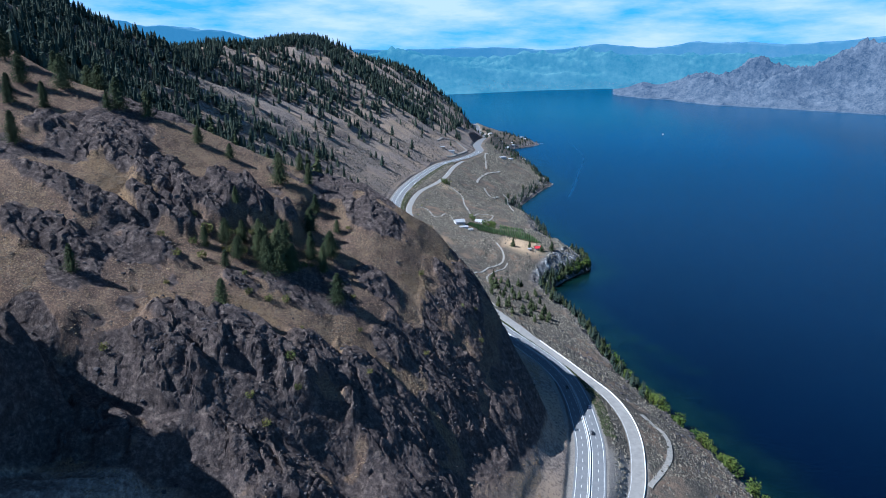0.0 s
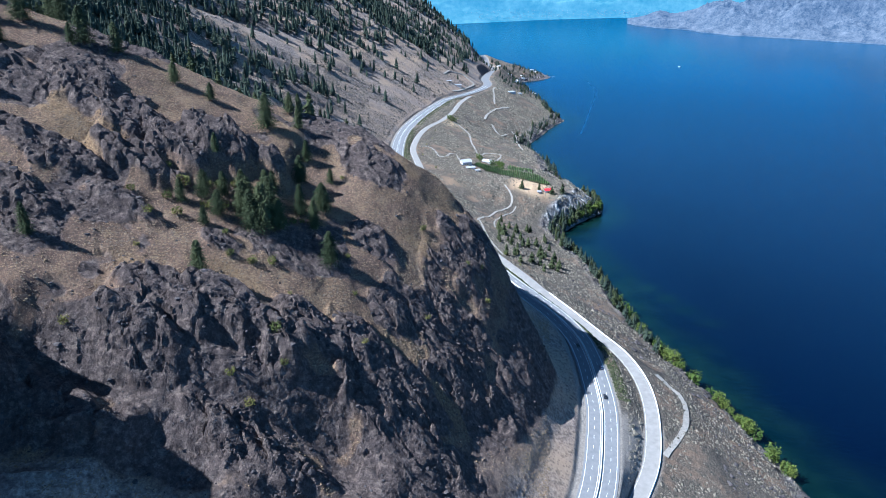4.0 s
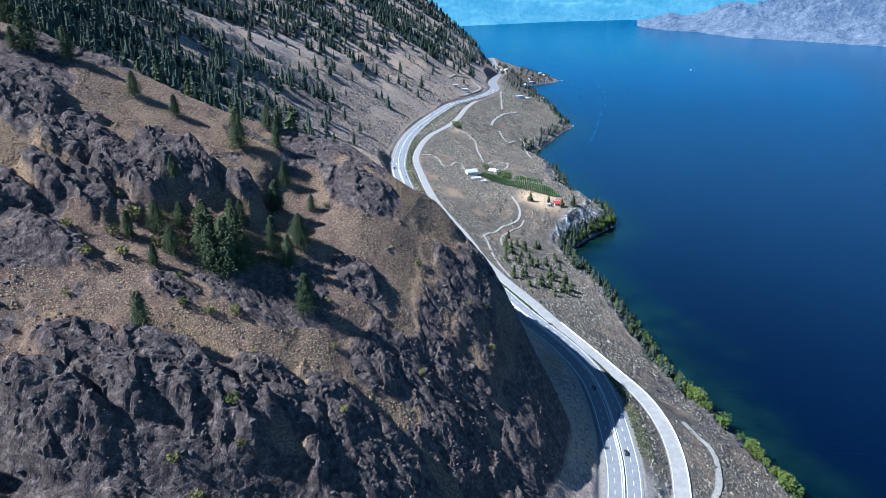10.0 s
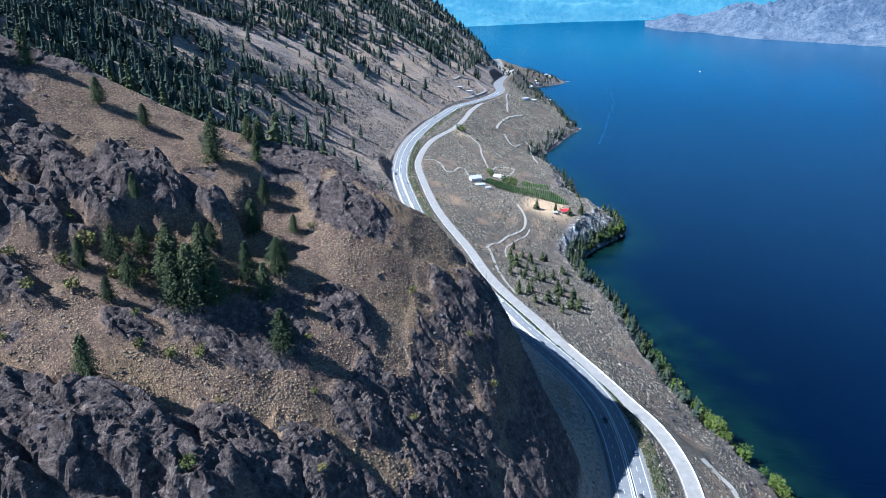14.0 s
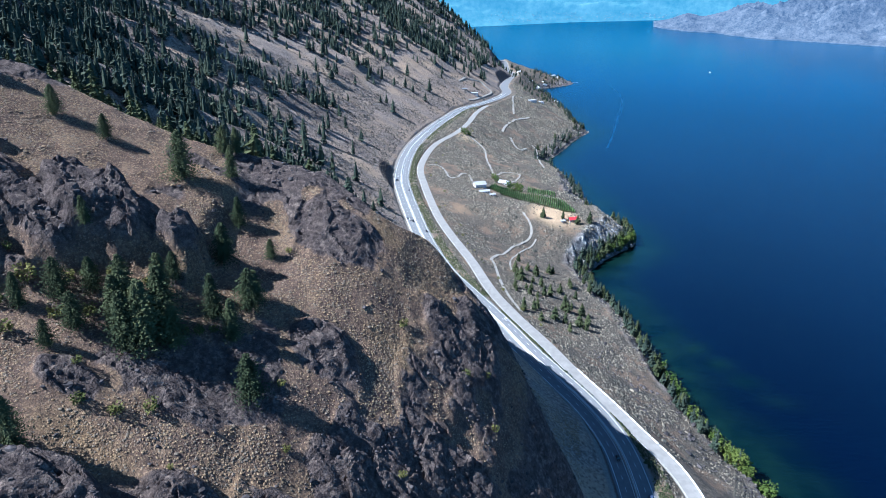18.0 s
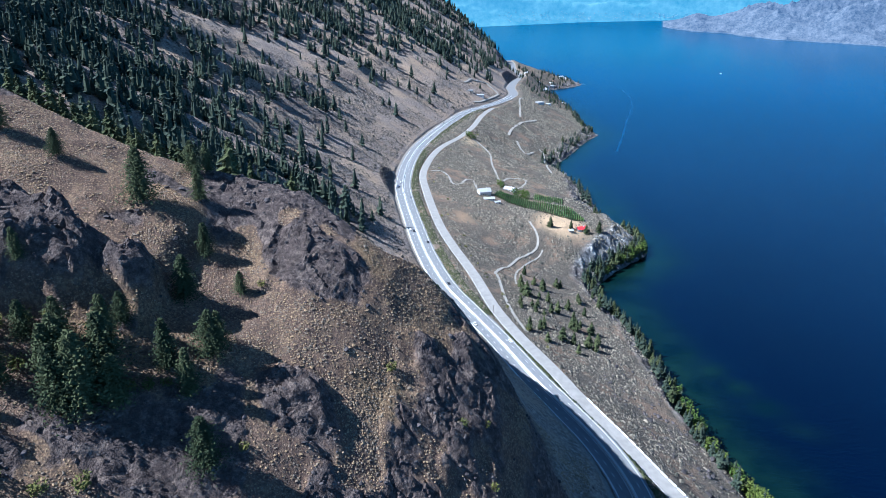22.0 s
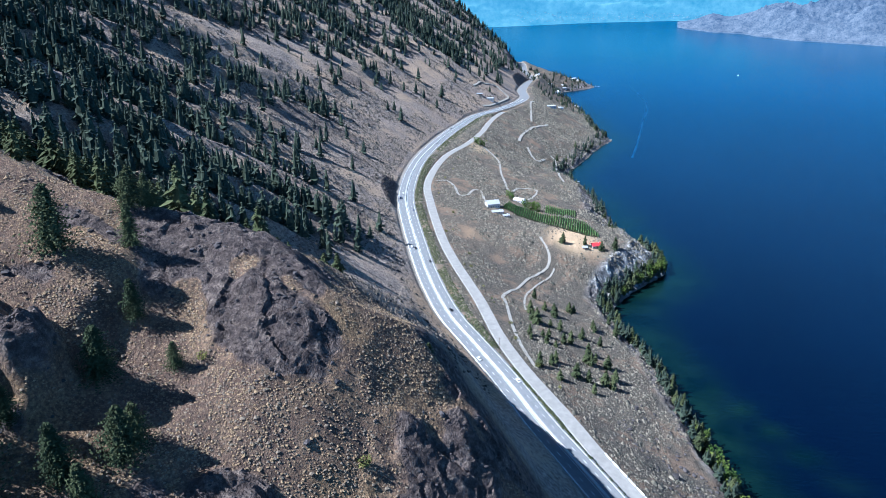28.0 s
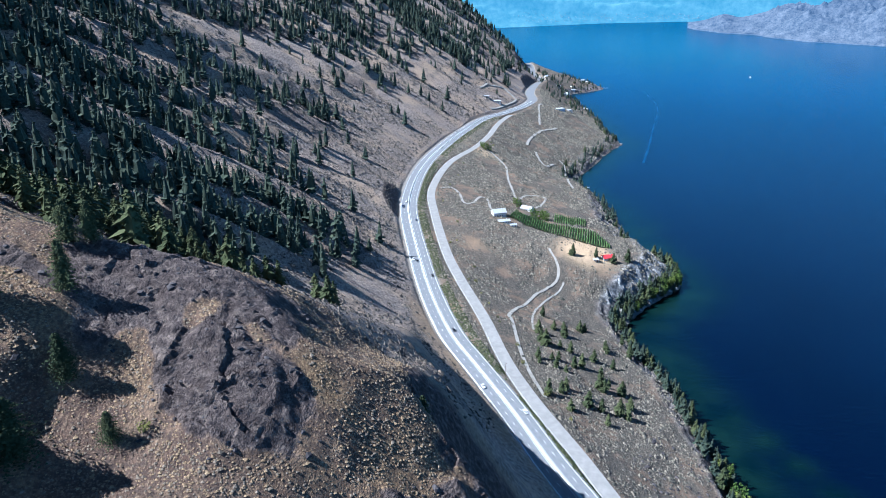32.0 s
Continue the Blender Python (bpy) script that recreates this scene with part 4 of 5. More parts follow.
def leaf_clumps(seed, n, flat=0.8):
    """A broad crown of many leaf clumps about one metre across."""
    rs = np.random.RandomState(seed)
    v, f = [], []
    for k in range(n):
        a, q, r = rs.rand() * 6.283, rs.rand(), rs.rand() ** 0.4
        cx, cy, cz = r * math.cos(a) * math.sqrt(1 - (1 - q) ** 2 * 0.5) * 0.5, r * math.sin(a) * 0.5, (0.12 + 0.85 * q) * flat
        s = rs.uniform(0.07, 0.15)
        i = len(v)
        for _ in range(4):
            w = rs.normal(0, 1, 3)
            w = w / np.linalg.norm(w) * s
            v.append((cx + w[0], cy + w[1], cz + 0.8 * w[2]))
        f += [(i, i + 1, i + 2), (i, i + 2, i + 3), (i, i + 3, i + 1), (i + 1, i + 3, i + 2)]
    return v, f


BUSHES = [crown_mesh(leaf_clumps(s, 110, fl), M_SHRUB) for s, fl in ((1, 0.8), (2, 0.65), (3, 0.95))]
LEAFY = [crown_mesh(leaf_clumps(s, 190, 1.3), M_LEAF) for s in (4, 5, 6)]
STEM = trunk_mesh("stem", 0.05)


def bush(name, x, y, w, meshes, k, label, group, category):
    e = empty(name, x, y, ground_z(x, y) - 0.05, k * 1.7)
    e.scale = (w, w, w)
    a, b = new("stem", STEM), new("foliage", meshes[k % 3])
    a.parent = b.parent = e
    return tagged(e, label, category, group)


SHRUBS = ((-144, 291, 4), (-135, 294, 5), (-128, 300, 5), (-111, 260, 5), (-105, 252, 4), (-80, 286, 3), (-123, 240, 4), (-178, 273, 3), (-178, 317, 7), (-173, 300, 5), (-181, 290, 5), (-183, 229, 4),
          (-115, 287, 2), (-92, 313, 3), (-115, 237, 4), (-170, 324, 6), (-166, 330, 6), (-128, 330, 4), (-132, 327, 4), (-125, 334, 4), (-70, 383, 4), (-44, 384, 4), (-36, 392, 4), (-62, 447, 3), (-100, 330, 3),
          (-188, 322, 4), (-158, 318, 5), (-152, 324, 4), (-147, 330, 5), (-165, 312, 5), (-160, 334, 4), (-138, 326, 4), (-182, 308, 5), (-195, 300, 4), (-150, 338, 4), (-142, 334, 3), (-150, 300, 3), (-30, 375, 4), (-58, 330, 3), (-118, 384, 3))
for k, (x, y, w) in enumerate(SHRUBS):
    bush("shrub", x, y, w, BUSHES, k, "olive green shrub on the rocky knoll", "shrubs on the knoll", "shrub")
rs = np.random.RandomState(8)
for k in range(84):
    y = rs.uniform(395, 640) if k % 4 else rs.uniform(860, 985)
    x = float(shore_x(np.array(y))) - rs.uniform(1.0, 9.0)
    bush("shore_tree", x, y, rs.uniform(4.5, 10.0), LEAFY, k, "bright green leafy tree at the water's edge", "leafy shore trees", "tree")
for k in range(24):
    y = rs.uniform(585, 1300)
    x = float(old_x(np.array(y))) + rs.uniform(7, 26)
    bush("roadside_bush", x, y, rs.uniform(2.0, 4.0), BUSHES, k, "dull green bush beside the old road", "roadside bushes", "bush")
for k, (x, y, w) in enumerate(((-78, 1008, 9), (-70, 1004, 10), (-62, 1000, 9), (-66, 1013, 8), (-104, 1046, 7), (-99, 1040, 7), (-176, 1247, 9), (-182, 1252, 8), (-170, 1250, 7))):
    bush("shade_tree", x, y, w, LEAFY, k, "dark leafy shade tree near the vineyard", "shade trees", "tree")
rs = np.random.RandomState(52)
vy = rs.uniform(392, 1500, 15000)
vx = road_x(vy) + 11 + rs.rand(15000) * np.clip(old_x(vy) - road_x(vy) - 17, 1, 9)
ok = rs.rand(15000) < 0.9 * step(-0.6, -0.1, fbm(vx, vy, 14, 2, 3))
p = np.stack([vx, vy, height(vx, vy)[0]], -1)[ok]
n = len(p)
M_VERGE = varied("verge_brush", (0.035, 0.045, 0.022), (0.10, 0.105, 0.05), 1.0, by_object=False)
tagged(scatter("verge_brush", DV, DF, p, rs.lognormal(-0.45, 0.35, n), rs.rand(n) * 6.3, M_VERGE, 0.35, 8), "dark green weeds on the verge between the two roads", "weeds", kind="stuff")


# ---------- road furniture ----------
def box(bm, x0, x1, y0, y1, z0, z1, bevel=0.0):
    r = bmesh.ops.create_cube(bm, size=1, matrix=Matrix.Translation(((x0 + x1) / 2, (y0 + y1) / 2, (z0 + z1) / 2)) @ Matrix.Diagonal((x1 - x0, y1 - y0, z1 - z0, 1)))
    if bevel:
        bmesh.ops.bevel(bm, geom=list({e for v in r["verts"] for e in v.link_edges}), offset=bevel, segments=1, affect="EDGES")


def on_lane(xc, zc, y, a, lift):
    """Place and heading on a road, a metres right of its middle."""
    y = np.array(float(y))
    tx = float(xc(y + 1) - xc(y - 1)) / 2
    n = math.hypot(1, tx)
    return Matrix.Translation((float(xc(y)) + a / n, float(y) - a * tx / n, float(zc(y)) + lift)) @ Matrix.Rotation(-math.atan2(tx, 1), 4, "Z")


def piece(name, me, m, parent):
    ob = new(name, me)
    ob.parent = parent
    ob.matrix_world = m
    return ob


bm = bmesh.new()
box(bm, -0.09, 0.09, -1.6, 1.6, 0, 0.02)
DASH = bpy.data.meshes.new("lane_dash")
bm.to_mesh(DASH)
bm.free()
DASH.materials.append(M_LINE)
for a in (-4.9, 4.9):
    for y in range(270, 1060, 9):
        if y < 1000 or y % 2:
            piece("lane_dash", DASH, on_lane(road_x, road_z, y, a, 0.305), highway)
for a in (-8.4, -1.25, 1.25, 8.4):
    strip("edge_line", road_x, road_z, 140, 1720, a - 0.12, a + 0.12, 0.325, M_LINE, parent=highway, thick=0.015)
strip("edge_line", old_x, old_z, 150, 1500, -4.2, -4.08, 0.36, M_LINE, parent=old_road, thick=0.015)
prof = ((-0.40, 0), (-0.40, 0.10), (-0.20, 0.34), (-0.11, 0.92), (0.11, 0.92), (0.20, 0.34), (0.40, 0.10), (0.40, 0))
bv = [(x, y, z) for y in (-2.97, 2.97) for x, z in prof]
bf = [(k, (k + 1) % 8, 8 + (k + 1) % 8, 8 + k) for k in range(8)] + [tuple(range(7, -1, -1)), tuple(range(8, 16))]
BARRIER = bpy.data.meshes.new("barrier_block")
BARRIER.from_pydata(bv, [], bf)
BARRIER.materials.append(M_CONCRETE)


def barrier_run(label, xc, zc, a, ys, parent_group):
    """One run of concrete barrier, built of blocks."""
    run = empty("concrete_barrier", float(xc(np.array(float(ys[0])))), float(ys[0]), float(zc(np.array(float(ys[0])))))
    bpy.context.view_layer.update()
    for y in ys:
        b = new("barrier_block", BARRIER)
        b.parent = run
        b.matrix_parent_inverse = run.matrix_world.inverted()
        b.matrix_basis = on_lane(xc, zc, y, a, 0.30)
    return tagged(run, label, "road barrier", parent_group)


barrier_run("white concrete barrier along the middle of the highway", road_x, road_z, 0.0, [260 + 5.3 * k for k in range(150)], "road barriers")
barrier_run("pale concrete barrier on the mountain side of the highway", road_x, road_z, -9.4, [470 + 5.4 * k for k in range(90)], "road barriers")
barrier_run("concrete barrier on the outer edge of the old road", old_x, old_z, 4.5, [300 + 5.6 * k for k in range(44)], "road barriers")
strip("median", road_x, road_z, 1055, 1720, -0.3, 0.3, 1.1, M_CONCRETE, parent=highway, thick=0.8)


# ---------- tracks ----------
def track(points, width, label):
    width *= 0.66
    pts = np.array(points, float)
    t = np.arange(len(pts))
    tt = np.linspace(0, len(pts) - 1, 10 * (len(pts) - 1) + 1)
    x, y = curve(t, pts[:, 0])(tt), curve(t, pts[:, 1])(tt)
    dx, dy = np.gradient(x), np.gradient(y)
    l = np.hypot(dx, dy) + 1e-6
    wob = 1 + 0.15 * fbm(x, y, 9, 2, 3)
    rows = []
    for s in (-1, -0.5, 0, 0.5, 1):
        px, py = x + s * width / 2 * wob * dy / l, y - s * width / 2 * wob * dx / l
        rows.append(np.stack([px, py, height(px, py)[0]], -1))
    top = np.max([r[:, 2] for r in rows], axis=0)
    for r in rows:
        r[:, 2] = 0.6 * r[:, 2] + 0.4 * top + 0.08 + 0.0005 * np.maximum(y - 550, 0)
    lo = [rows[0] + (0, 0, -1.2), rows[-1] + (0, 0, -1.2)]
    co = np.concatenate([lo[0], *rows, lo[1]])
    ob = new("path", array_mesh("path", co, grid_quads(7, len(x)), M_TRACK, False))
    return tagged(ob, label, "track", kind="structure")


PALE = "pale dirt track winding through sagebrush"
track(((-34, 626), (-41, 641), (-48, 657), (-57, 684), (-68, 728), (-72, 741), (-65, 774), (-56, 812), (-47, 839), (-40, 858), (-39, 870), (-43, 884), (-52, 907)), 4.0, PALE)
track(((-51, 728), (-54, 751), (-53, 780), (-45, 812), (-36, 844), (-33, 859)), 2.6, PALE)
track(((-180, 1256), (-161, 1239), (-138, 1201), (-125, 1137), (-110, 1079), (-102, 1058)), 4.2, PALE)
track(((-196, 1023), (-184, 1035), (-170, 1018), (-160, 990), (-151, 995), (-147, 1031), (-139, 1034), (-127, 994), (-117, 968)), 4.6, PALE)
track(((-101, 1070), (-93, 1093), (-78, 1105), (-70, 1101), (-71, 1080), (-77, 1050), (-84, 1040)), 4.2, PALE)
track(((-125, 1387), (-123, 1440), (-109, 1521), (-85, 1573)), 7.0, "pale graded access road on the far bench")
track(((-117, 1550), (-123, 1608), (-130, 1688), (-111, 1717)), 6.0, "pale graded access road on the far bench")
track(((-108, 1376), (-98, 1342), (-85, 1334), (-75, 1357)), 6.0, "pale graded access road on the far bench")
track(((-67, 1389), (-56, 1369), (-46, 1251), (-36, 1205)), 5.0, "pale steep track down to the lake")
track(((-216, 1540), (-204, 1568), (-187, 1629), (-181, 1678), (-196, 1694), (-214, 1703), (-233, 1665), (-249, 1612)), 6.0, "pale dirt road climbing above the highway")
track(((78, 352), (92, 378), (99, 396), (103, 421), (97, 437), (88, 448)), 5.5, "worn pale dirt path looping on the lakeside slope")


# ---------- houses ----------
M_WHITE = plain("white_siding", (0.48, 0.47, 0.45), (0.58, 0.57, 0.55), 1.0, 0.8)
M_GREYROOF = plain("grey_roof", (0.30, 0.31, 0.32), (0.42, 0.43, 0.44), 1.0, 0.8)
M_REDROOF = plain("red_roof", (0.50, 0.03, 0.04), (0.62, 0.05, 0.06), 1.0, 0.6)
M_PALEROOF = plain("pale_roof", (0.34, 0.34, 0.34), (0.44, 0.44, 0.44), 1.0, 0.7)
M_TANWALL = plain("tan_wall", (0.36, 0.29, 0.21), (0.46, 0.38, 0.29), 1.0, 0.9)
M_GLASS = plain("window_glass", (0.03, 0.035, 0.04), (0.05, 0.055, 0.06), 1.0, 0.08, spec=0.6)
M_FRAME = plain("window_frame", (0.62, 0.61, 0.58), (0.72, 0.71, 0.68), 1.0, 0.6)
M_DOOR = plain("door_wood", (0.16, 0.09, 0.05), (0.24, 0.14, 0.08), 2.0, 0.7)


def house(x, y, turn, w, d, h, roof, label, wall_m, roof_m, flat=False, name="house", group=""):
    z = min(ground_z(x + a * w * 0.5, y + b * d * 0.5) for a in (-1, 0, 1) for b in (-1, 0, 1))
    z = 0.5 * z + 0.5 * ground_z(x, y)
    e = empty(name, x, y, z, turn)
    bm = bmesh.new()
    box(bm, -w / 2, w / 2, -d / 2, d / 2, -2.5, h)
    if not flat:
        for s in (-1, 1):
            a = [bm.verts.new(c) for c in ((s * w / 2, -d / 2, h), (s * w / 2, d / 2, h), (s * w / 2, 0, h + roof))]
            bm.faces.new(a if s > 0 else a[::-1])
    wall = part("wall", bm, wall_m, e)
    bm = bmesh.new()
    if flat:
        box(bm, -w / 2 - 0.4, w / 2 + 0.4, -d / 2 - 0.4, d / 2 + 0.4, h, h + 0.35)
    else:
        o, t = 0.6, 0.22
        for s in (-1, 1):
            q = [(-w / 2 - o, s * (d / 2 + o), h - o * 2 * roof / d), (w / 2 + o, s * (d / 2 + o), h - o * 2 * roof / d), (w / 2 + o, 0, h + roof), (-w / 2 - o, 0, h + roof)]
            lo = [bm.verts.new(c) for c in q]
            hi = [bm.verts.new((a, b, c + t)) for a, b, c in q]
            bm.faces.new(hi)
            bm.faces.new(lo[::-1])
            for k in range(4):
                bm.faces.new((lo[k], lo[(k + 1) % 4], hi[(k + 1) % 4], hi[k]))
        bmesh.ops.recalc_face_normals(bm, faces=bm.faces)
    rf = part("roof", bm, roof_m, e)
    if not flat:
        bm = bmesh.new()
        box(bm, w * 0.2, w * 0.2 + 0.7, -0.9, -0.2, h + roof * 0.5, h + roof + 0.9)
        part("chimney", bm, M_CONCRETE, rf)
    for k in range(max(2, int(w / 3))):
        cx = -w / 2 + (k + 0.5) * w / max(2, int(w / 3))
        for s in (-1, 1):
            bm = bmesh.new()
            door = k == 1 and s < 0
            box(bm, cx - 0.62, cx + 0.62, s * d / 2 - 0.06, s * d / 2 + 0.06, 0.05 if door else 0.9, 2.25)
            o = part("door" if door else "window", bm, M_DOOR if door else M_FRAME, wall)
            if not door:
                bm = bmesh.new()
                box(bm, cx - 0.52, cx + 0.52, s * d / 2 - 0.09, s * d / 2 + 0.09, 1.0, 2.15)
                part("pane", bm, M_GLASS, wall)
    return tagged(e, label, "house", group)


house(9, 918, 0.45, 11, 8, 3.2, 2.2, "small house with a bright red roof on the cape", M_WHITE, M_REDROOF)
house(-3, 905, 0.2, 5, 4, 2.4, 0.9, "small white shed on bare ground by the red-roofed house", M_WHITE, M_PALEROOF, name="shed")
house(-115, 972, 0.5, 15, 11, 5.0, 3.2, "large white house with a pale roof beside the vineyard", M_WHITE, M_PALEROOF)
house(-106, 952, 0.45, 13, 6, 3.0, 1.4, "low white outbuilding at the vineyard", M_WHITE, M_PALEROOF, name="outbuilding")
house(-95, 949, 0.45, 7, 4, 2.6, 1.0, "small white shed at the vineyard's edge", M_WHITE, M_PALEROOF, name="shed")
house(-88, 1036, -0.4, 14, 9, 3.4, 2.6, "white farmhouse with a pale pitched roof behind the vines", M_WHITE, M_PALEROOF)
house(-215, 1592, 0.2, 26, 13, 5.0, 0, "modern flat-roofed white house on a cut terrace", M_WHITE, M_GREYROOF, True)
house(-232, 1585, 0.2, 14, 9, 4.0, 0, "dark flat-roofed wing of a hillside house", M_TANWALL, M_GREYROOF, True)
house(-92, 1722, 0.6, 30, 13, 5.0, 0, "white flat-roofed building on the far bench", M_WHITE, M_PALEROOF, True, name="building")
house(-74, 1770, 0.6, 24, 12, 4.5, 0, "white flat-roofed building on the far bench", M_WHITE, M_PALEROOF, True, name="building")
rs = np.random.RandomState(77)
for k in range(15):
    y = rs.uniform(2010, 2560)
    x = float(shore_x(np.array(y))) - rs.uniform(14, 75)
    house(x, y, rs.rand() * 3, rs.uniform(10, 17), rs.uniform(8, 11), rs.uniform(3.2, 5.5), rs.uniform(1.5, 3), "lakeside house with a pale roof on the far point", M_WHITE if k % 3 else M_TANWALL, (M_PALEROOF, M_GREYROOF)[k % 2], group="houses on the point")

# ---------- vineyard ----------
M_VINE = varied("vine_leaves", (0.065, 0.115, 0.035), (0.105, 0.165, 0.05), 1.2)


def vine_row(parent, x0, y0, x1, y1, seed):
    rs = np.random.RandomState(seed)
    n = max(3, int(math.hypot(x1 - x0, y1 - y0) / 2.2))
    x, y = np.linspace(x0, x1, n), np.linspace(y0, y1, n)
    z = height(x, y)[0]
    nx, ny = -(y1 - y0) / math.hypot(x1 - x0, y1 - y0), (x1 - x0) / math.hypot(x1 - x0, y1 - y0)
    rows = []
    for s, hgt in ((-0.55, 0.0), (-0.62, 1.0), (-0.2, 1.85), (0.25, 1.8), (0.62, 0.95), (0.55, 0.0)):
        j = rs.uniform(0.75, 1.25, n)
        rows.append(np.stack([x + s * nx * j, y + s * ny * j, z + hgt * j - 0.05], -1))
    ob = new("vine_hedge", array_mesh("vine_hedge", np.concatenate(rows), grid_quads(6, n), M_VINE, False))
    ob.parent = parent


vines = tagged(new("vineyard"), "green vineyard in straight rows above the lake", "vineyard")
lo_y = curve((-101, -69, -37, -9, 12), (972, 957, 943, 938, 941))
hi_y = curve((-102, -72, -39, -7, 13), (1024, 992, 978, 980, 960))
for k in range(42):
    x = -101 + k * 2.75
    a, b = float(lo_y(np.array(x))), float(hi_y(np.array(x)))
    vine_row(vines, x, a, x - 2 + 0.06 * (b - a), b, k)
for k in range(15):
    x = -52 + k * 2.6
    vine_row(vines, x, 1000 + 1.5 * k * 0.9, x - 1, 1040 + 1.3 * k, 60 + k)

# ---------- vehicles ----------
M_TYRE = plain("tyre", (0.015, 0.015, 0.015), (0.03, 0.03, 0.03), 3, 0.9)
M_CARGLASS = plain("car_glass", (0.01, 0.012, 0.015), (0.02, 0.022, 0.026), 1, 0.05, spec=0.6)
M_LAMP = plain("lamp_glass", (0.7, 0.7, 0.68), (0.8, 0.8, 0.78), 1, 0.2)
PAINTS = [plain("car_paint", a, b, 1, 0.3, spec=0.5) for a, b in (((0.02, 0.02, 0.022), (0.03, 0.03, 0.034)), ((0.70, 0.70, 0.70), (0.78, 0.78, 0.78)), ((0.05, 0.07, 0.12), (0.06, 0.08, 0.14)))]


def car(y, lane, back, paint, label, big=False):
    e = empty("truck" if big else "car", 0, 0, 0)
    e.matrix_world = on_lane(road_x, road_z, y, lane, 0.31) @ Matrix.Rotation(math.pi if back else 0, 4, "Z")
    L, W, H = (7.5, 2.3, 1.0) if big else (4.6, 1.85, 0.78)
    bm = bmesh.new()
    box(bm, -W / 2, W / 2, -L / 2, L / 2, 0.28, 0.28 + H, 0.14)
    body = part("body", bm, PAINTS[paint], e)
    bm = bmesh.new()
    r = bmesh.ops.create_cube(bm, size=1, matrix=Matrix.Translation((0, -0.25, 0.28 + H + 0.3)) @ Matrix.Diagonal((W * 0.9, L * 0.56, 0.64, 1)))
    for v in r["verts"]:
        if v.co.z > 0.28 + H + 0.3:
            v.co.x *= 0.82
            v.co.y = -0.25 + (v.co.y + 0.25) * 0.72
    part("cabin", bm, M_CARGLASS, e, "dark tinted windows")
    bm = bmesh.new()
    box(bm, -W * 0.36, W * 0.36, -L * 0.2 - 0.25, L * 0.2 - 0.25, 0.28 + H + 0.60, 0.28 + H + 0.67, 0.02)
    part("roof", bm, PAINTS[paint], e)
    for sx in (-1, 1):
        for sy in (-0.31, 0.31):
            bm = bmesh.new()
            bmesh.ops.create_cone(bm, cap_ends=True, segments=12, radius1=0.34, radius2=0.34, depth=0.24, matrix=Matrix.Translation((sx * (W / 2 - 0.1), sy * L, 0.34)) @ Matrix.Rotation(math.pi / 2, 4, "Y"))
            part("wheel", bm, M_TYRE, e)
        bm = bmesh.new()
        box(bm, sx * W * 0.36 - 0.2, sx * W * 0.36 + 0.2, L / 2 - 0.05, L / 2 + 0.03, 0.65, 0.85)
        part("headlight", bm, M_LAMP, body)
    return tagged(e, label, "truck" if big else "car", "vehicles on the highway")


for y, lane, back, paint, label in ((392, 3.2, False, 0, "black car in the shaded highway lane"), (426, 6.6, False, 2, "dark blue car in the shaded highway lane"), (455, -3.2, True, 0, "black car on the highway"),
                                    (600, 6.4, False, 1, "white car on the sunlit highway"), (628, -6.5, True, 1, "white car on the sunlit highway"), (690, 3.2, False, 0, "black car on the sunlit highway"),
                                    (778, 6.5, False, 0, "black car on the sunlit highway"), (812, -6.4, True, 1, "white car in the outer lane"), (808, -3.1, True, 0, "black car beside a white one"),
                                    (905, 6.4, False, 2, "dark blue car on the highway bend"), (960, -3.2, True, 1, "white car on the highway bend"), (1210, 3.2, False, 0, "black car far along the highway"),
                                    (1330, -6.4, True, 0, "black car far along the highway"), (1480, 6.4, False, 1, "white car far along the highway")):
    car(y, lane, back, paint, label)
car(945, -6.4, True, 2, "dark blue truck on the highway bend", True)


# ---------- poles, boats, docks ----------
def utility_pole(x, y, h):
    e = empty("utility_pole", x, y, ground_z(x, y) - 0.3, 0.6)
    bm = bmesh.new()
    bmesh.ops.create_cone(bm, cap_ends=True, segments=8, radius1=0.17, radius2=0.11, depth=h, matrix=Matrix.Translation((0, 0, h / 2)))
    part("pole", bm, M_BARK, e)
    bm = bmesh.new()
    box(bm, -1.2, 1.2, -0.06, 0.06, h - 0.9, h - 0.74)
    part("crossarm", bm, M_BARK, e)
    for s in (-1.05, 0, 1.05):
        bm = bmesh.new()
        bmesh.ops.create_cone(bm, cap_ends=True, segments=6, radius1=0.07, radius2=0.05, depth=0.22, matrix=Matrix.Translation((s, 0, h - 0.63)))
        part("insulator", bm, M_WHITE, e)
    tagged(e, "weathered wooden utility pole among sagebrush", "utility pole", "utility poles")


for x, y in ((-99, 802), (-62, 640), (-128, 880), (-158, 960)):
    utility_pole(x, y, 11)


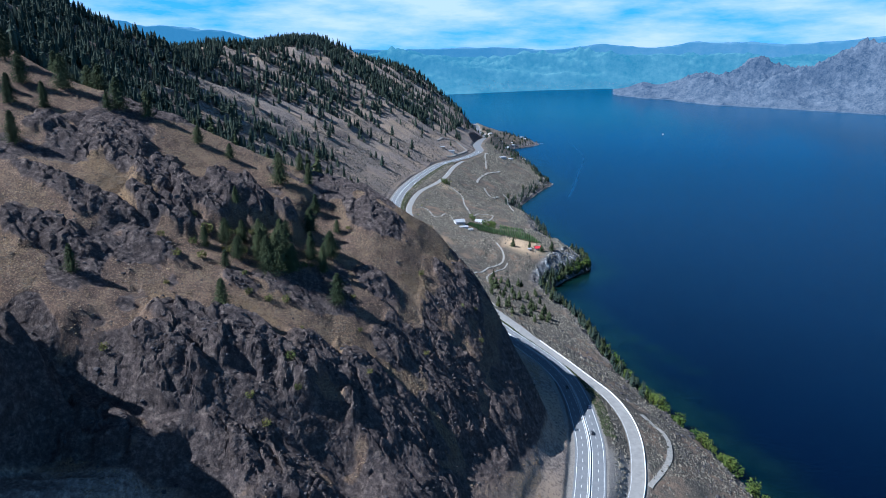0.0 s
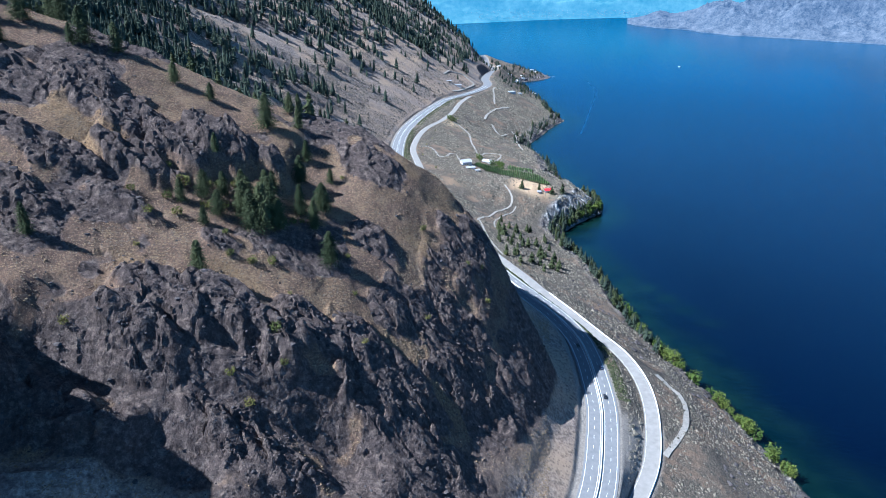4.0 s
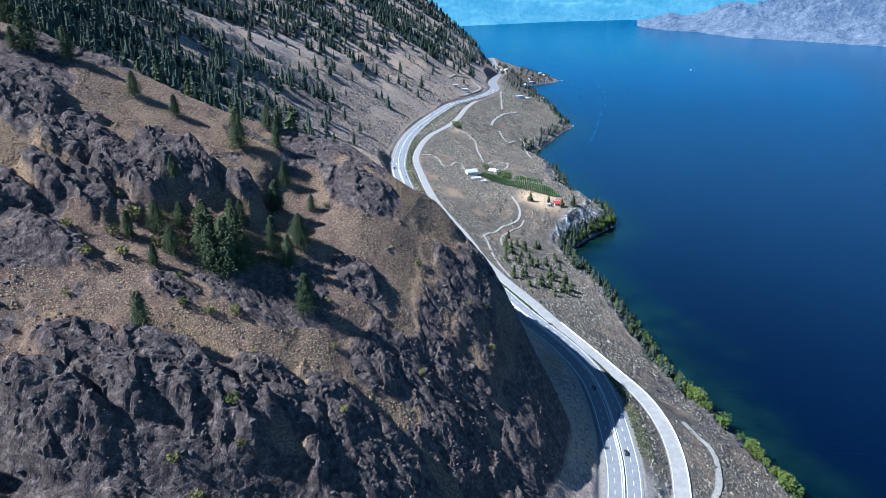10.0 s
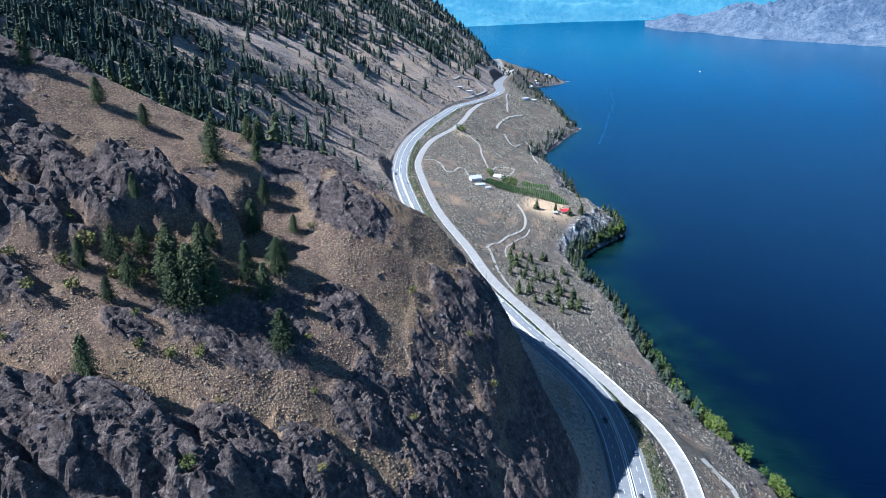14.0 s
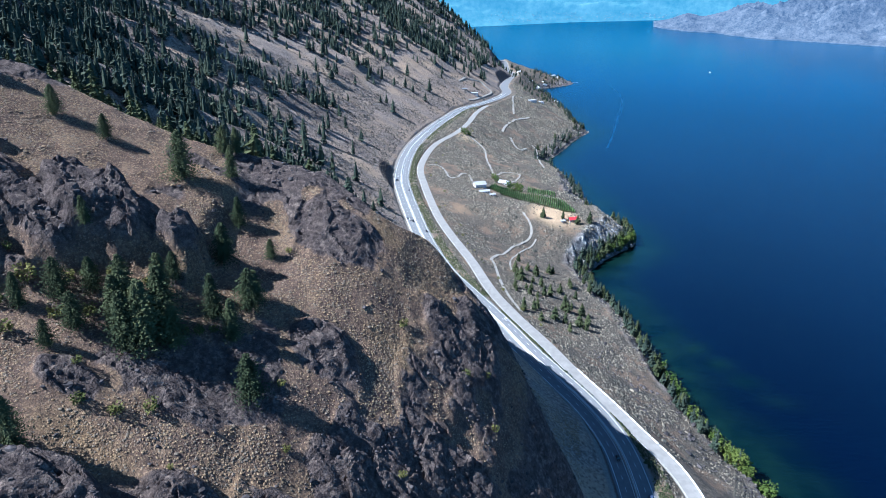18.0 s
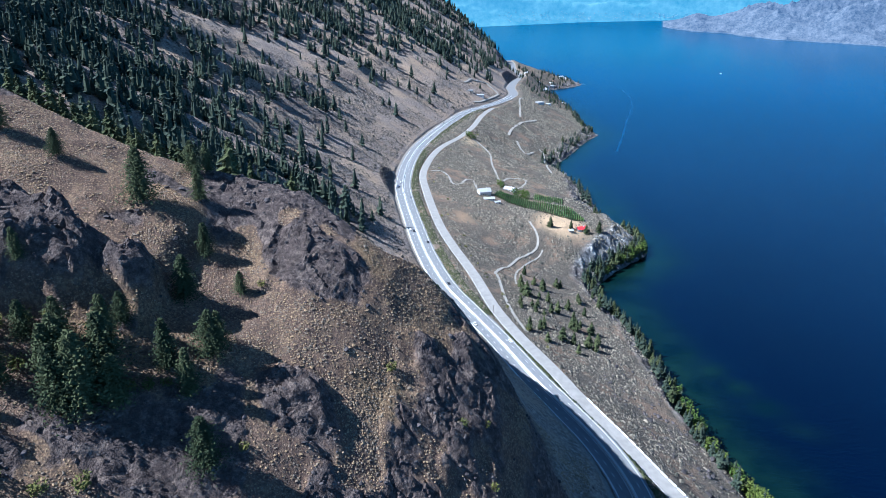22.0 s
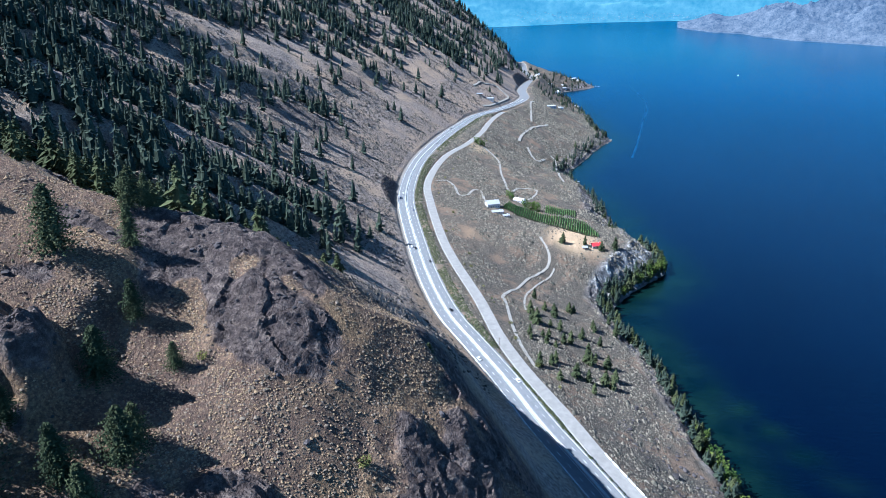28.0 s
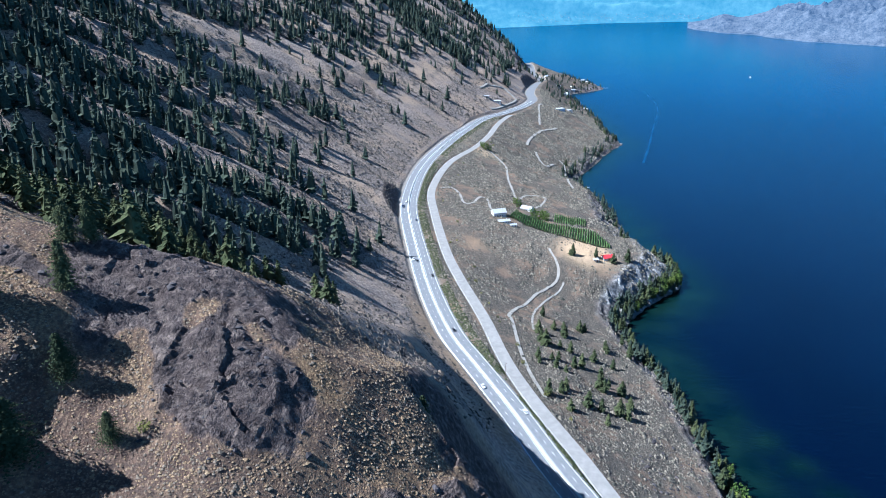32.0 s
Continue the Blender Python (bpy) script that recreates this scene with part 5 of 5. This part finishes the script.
def boat(p, turn, size, label):
    e = empty("boat", *p, turn)
    bm = bmesh.new()
    v = [bm.verts.new((a * size, b * size, c * size)) for a, b, c in ((-0.4, -1.4, 0.0), (0.4, -1.4, 0.0), (0.4, 0.6, 0.0), (0, 1.6, 0.1), (-0.4, 0.6, 0.0), (-0.55, -1.5, 0.55), (0.55, -1.5, 0.55), (0.55, 0.6, 0.6), (0, 1.9, 0.75), (-0.55, 0.6, 0.6))]
    for k in range(5):
        bm.faces.new((v[k], v[(k + 1) % 5], v[5 + (k + 1) % 5], v[5 + k]))
    bm.faces.new(v[5:])
    part("hull", bm, M_WHITE, e)
    bm = bmesh.new()
    box(bm, -0.35 * size, 0.35 * size, -0.7 * size, 0.3 * size, 0.5 * size, 1.0 * size, 0.05 * size)
    part("cabin", bm, M_WHITE, e)
    tagged(e, label, "boat")


boat(tuple(distance_squeeze(np.array((560.0, 2950.0, 0.0)))), 0.5, 3.2, "small white boat far out on the blue lake")
for k, (x, y, turn, l) in enumerate(((8, 2540, -1.3, 26), (-30, 1302, -1.1, 20), (38, 1660, -1.2, 14))):
    e = empty("dock", x, y, 0.0, turn)
    bm = bmesh.new()
    box(bm, -1.2, 1.2, 0, l, 0.35, 0.6, 0.03)
    part("deck", bm, M_PALEROOF, e)
    for b in range(3):
        for s in (-0.9, 0.9):
            bm = bmesh.new()
            bmesh.ops.create_cone(bm, cap_ends=True, segments=8, radius1=0.14, radius2=0.14, depth=2.4, matrix=Matrix.Translation((s, l * (0.3 + 0.33 * b), -0.3)))
            part("pile", bm, M_BARK, e)
    tagged(e, "pale wooden dock reaching into the lake", "dock", "docks")

# the fading wake of a boat
wake_pts = np.array(((150, 2414), (163, 2240), (152, 2050), (126, 1840), (103, 1640), (84, 1500)), float)
wt = np.linspace(0, 5, 60)
wkx, wky = curve(np.arange(6), wake_pts[:, 0])(wt), curve(np.arange(6), wake_pts[:, 1])(wt)
wide = 0.7 + 1.3 * (wt / 5) + 0.5 * np.sin(wt * 9)
co = np.concatenate([np.stack([wkx - wide, wky, 0.12 + 0 * wkx], -1), np.stack([wkx, wky, 0.2 + 0 * wkx], -1), np.stack([wkx + wide, wky, 0.12 + 0 * wkx], -1)])
M_WAKE = plain("wake_water", (0.0015, 0.020, 0.065), (0.004, 0.036, 0.092), 0.05, 0.35)
tagged(new("wake", array_mesh("wake", co, grid_quads(3, 60)[:, ::-1], M_WAKE)), "pale curved wake left on the blue lake", "wake", kind="structure")
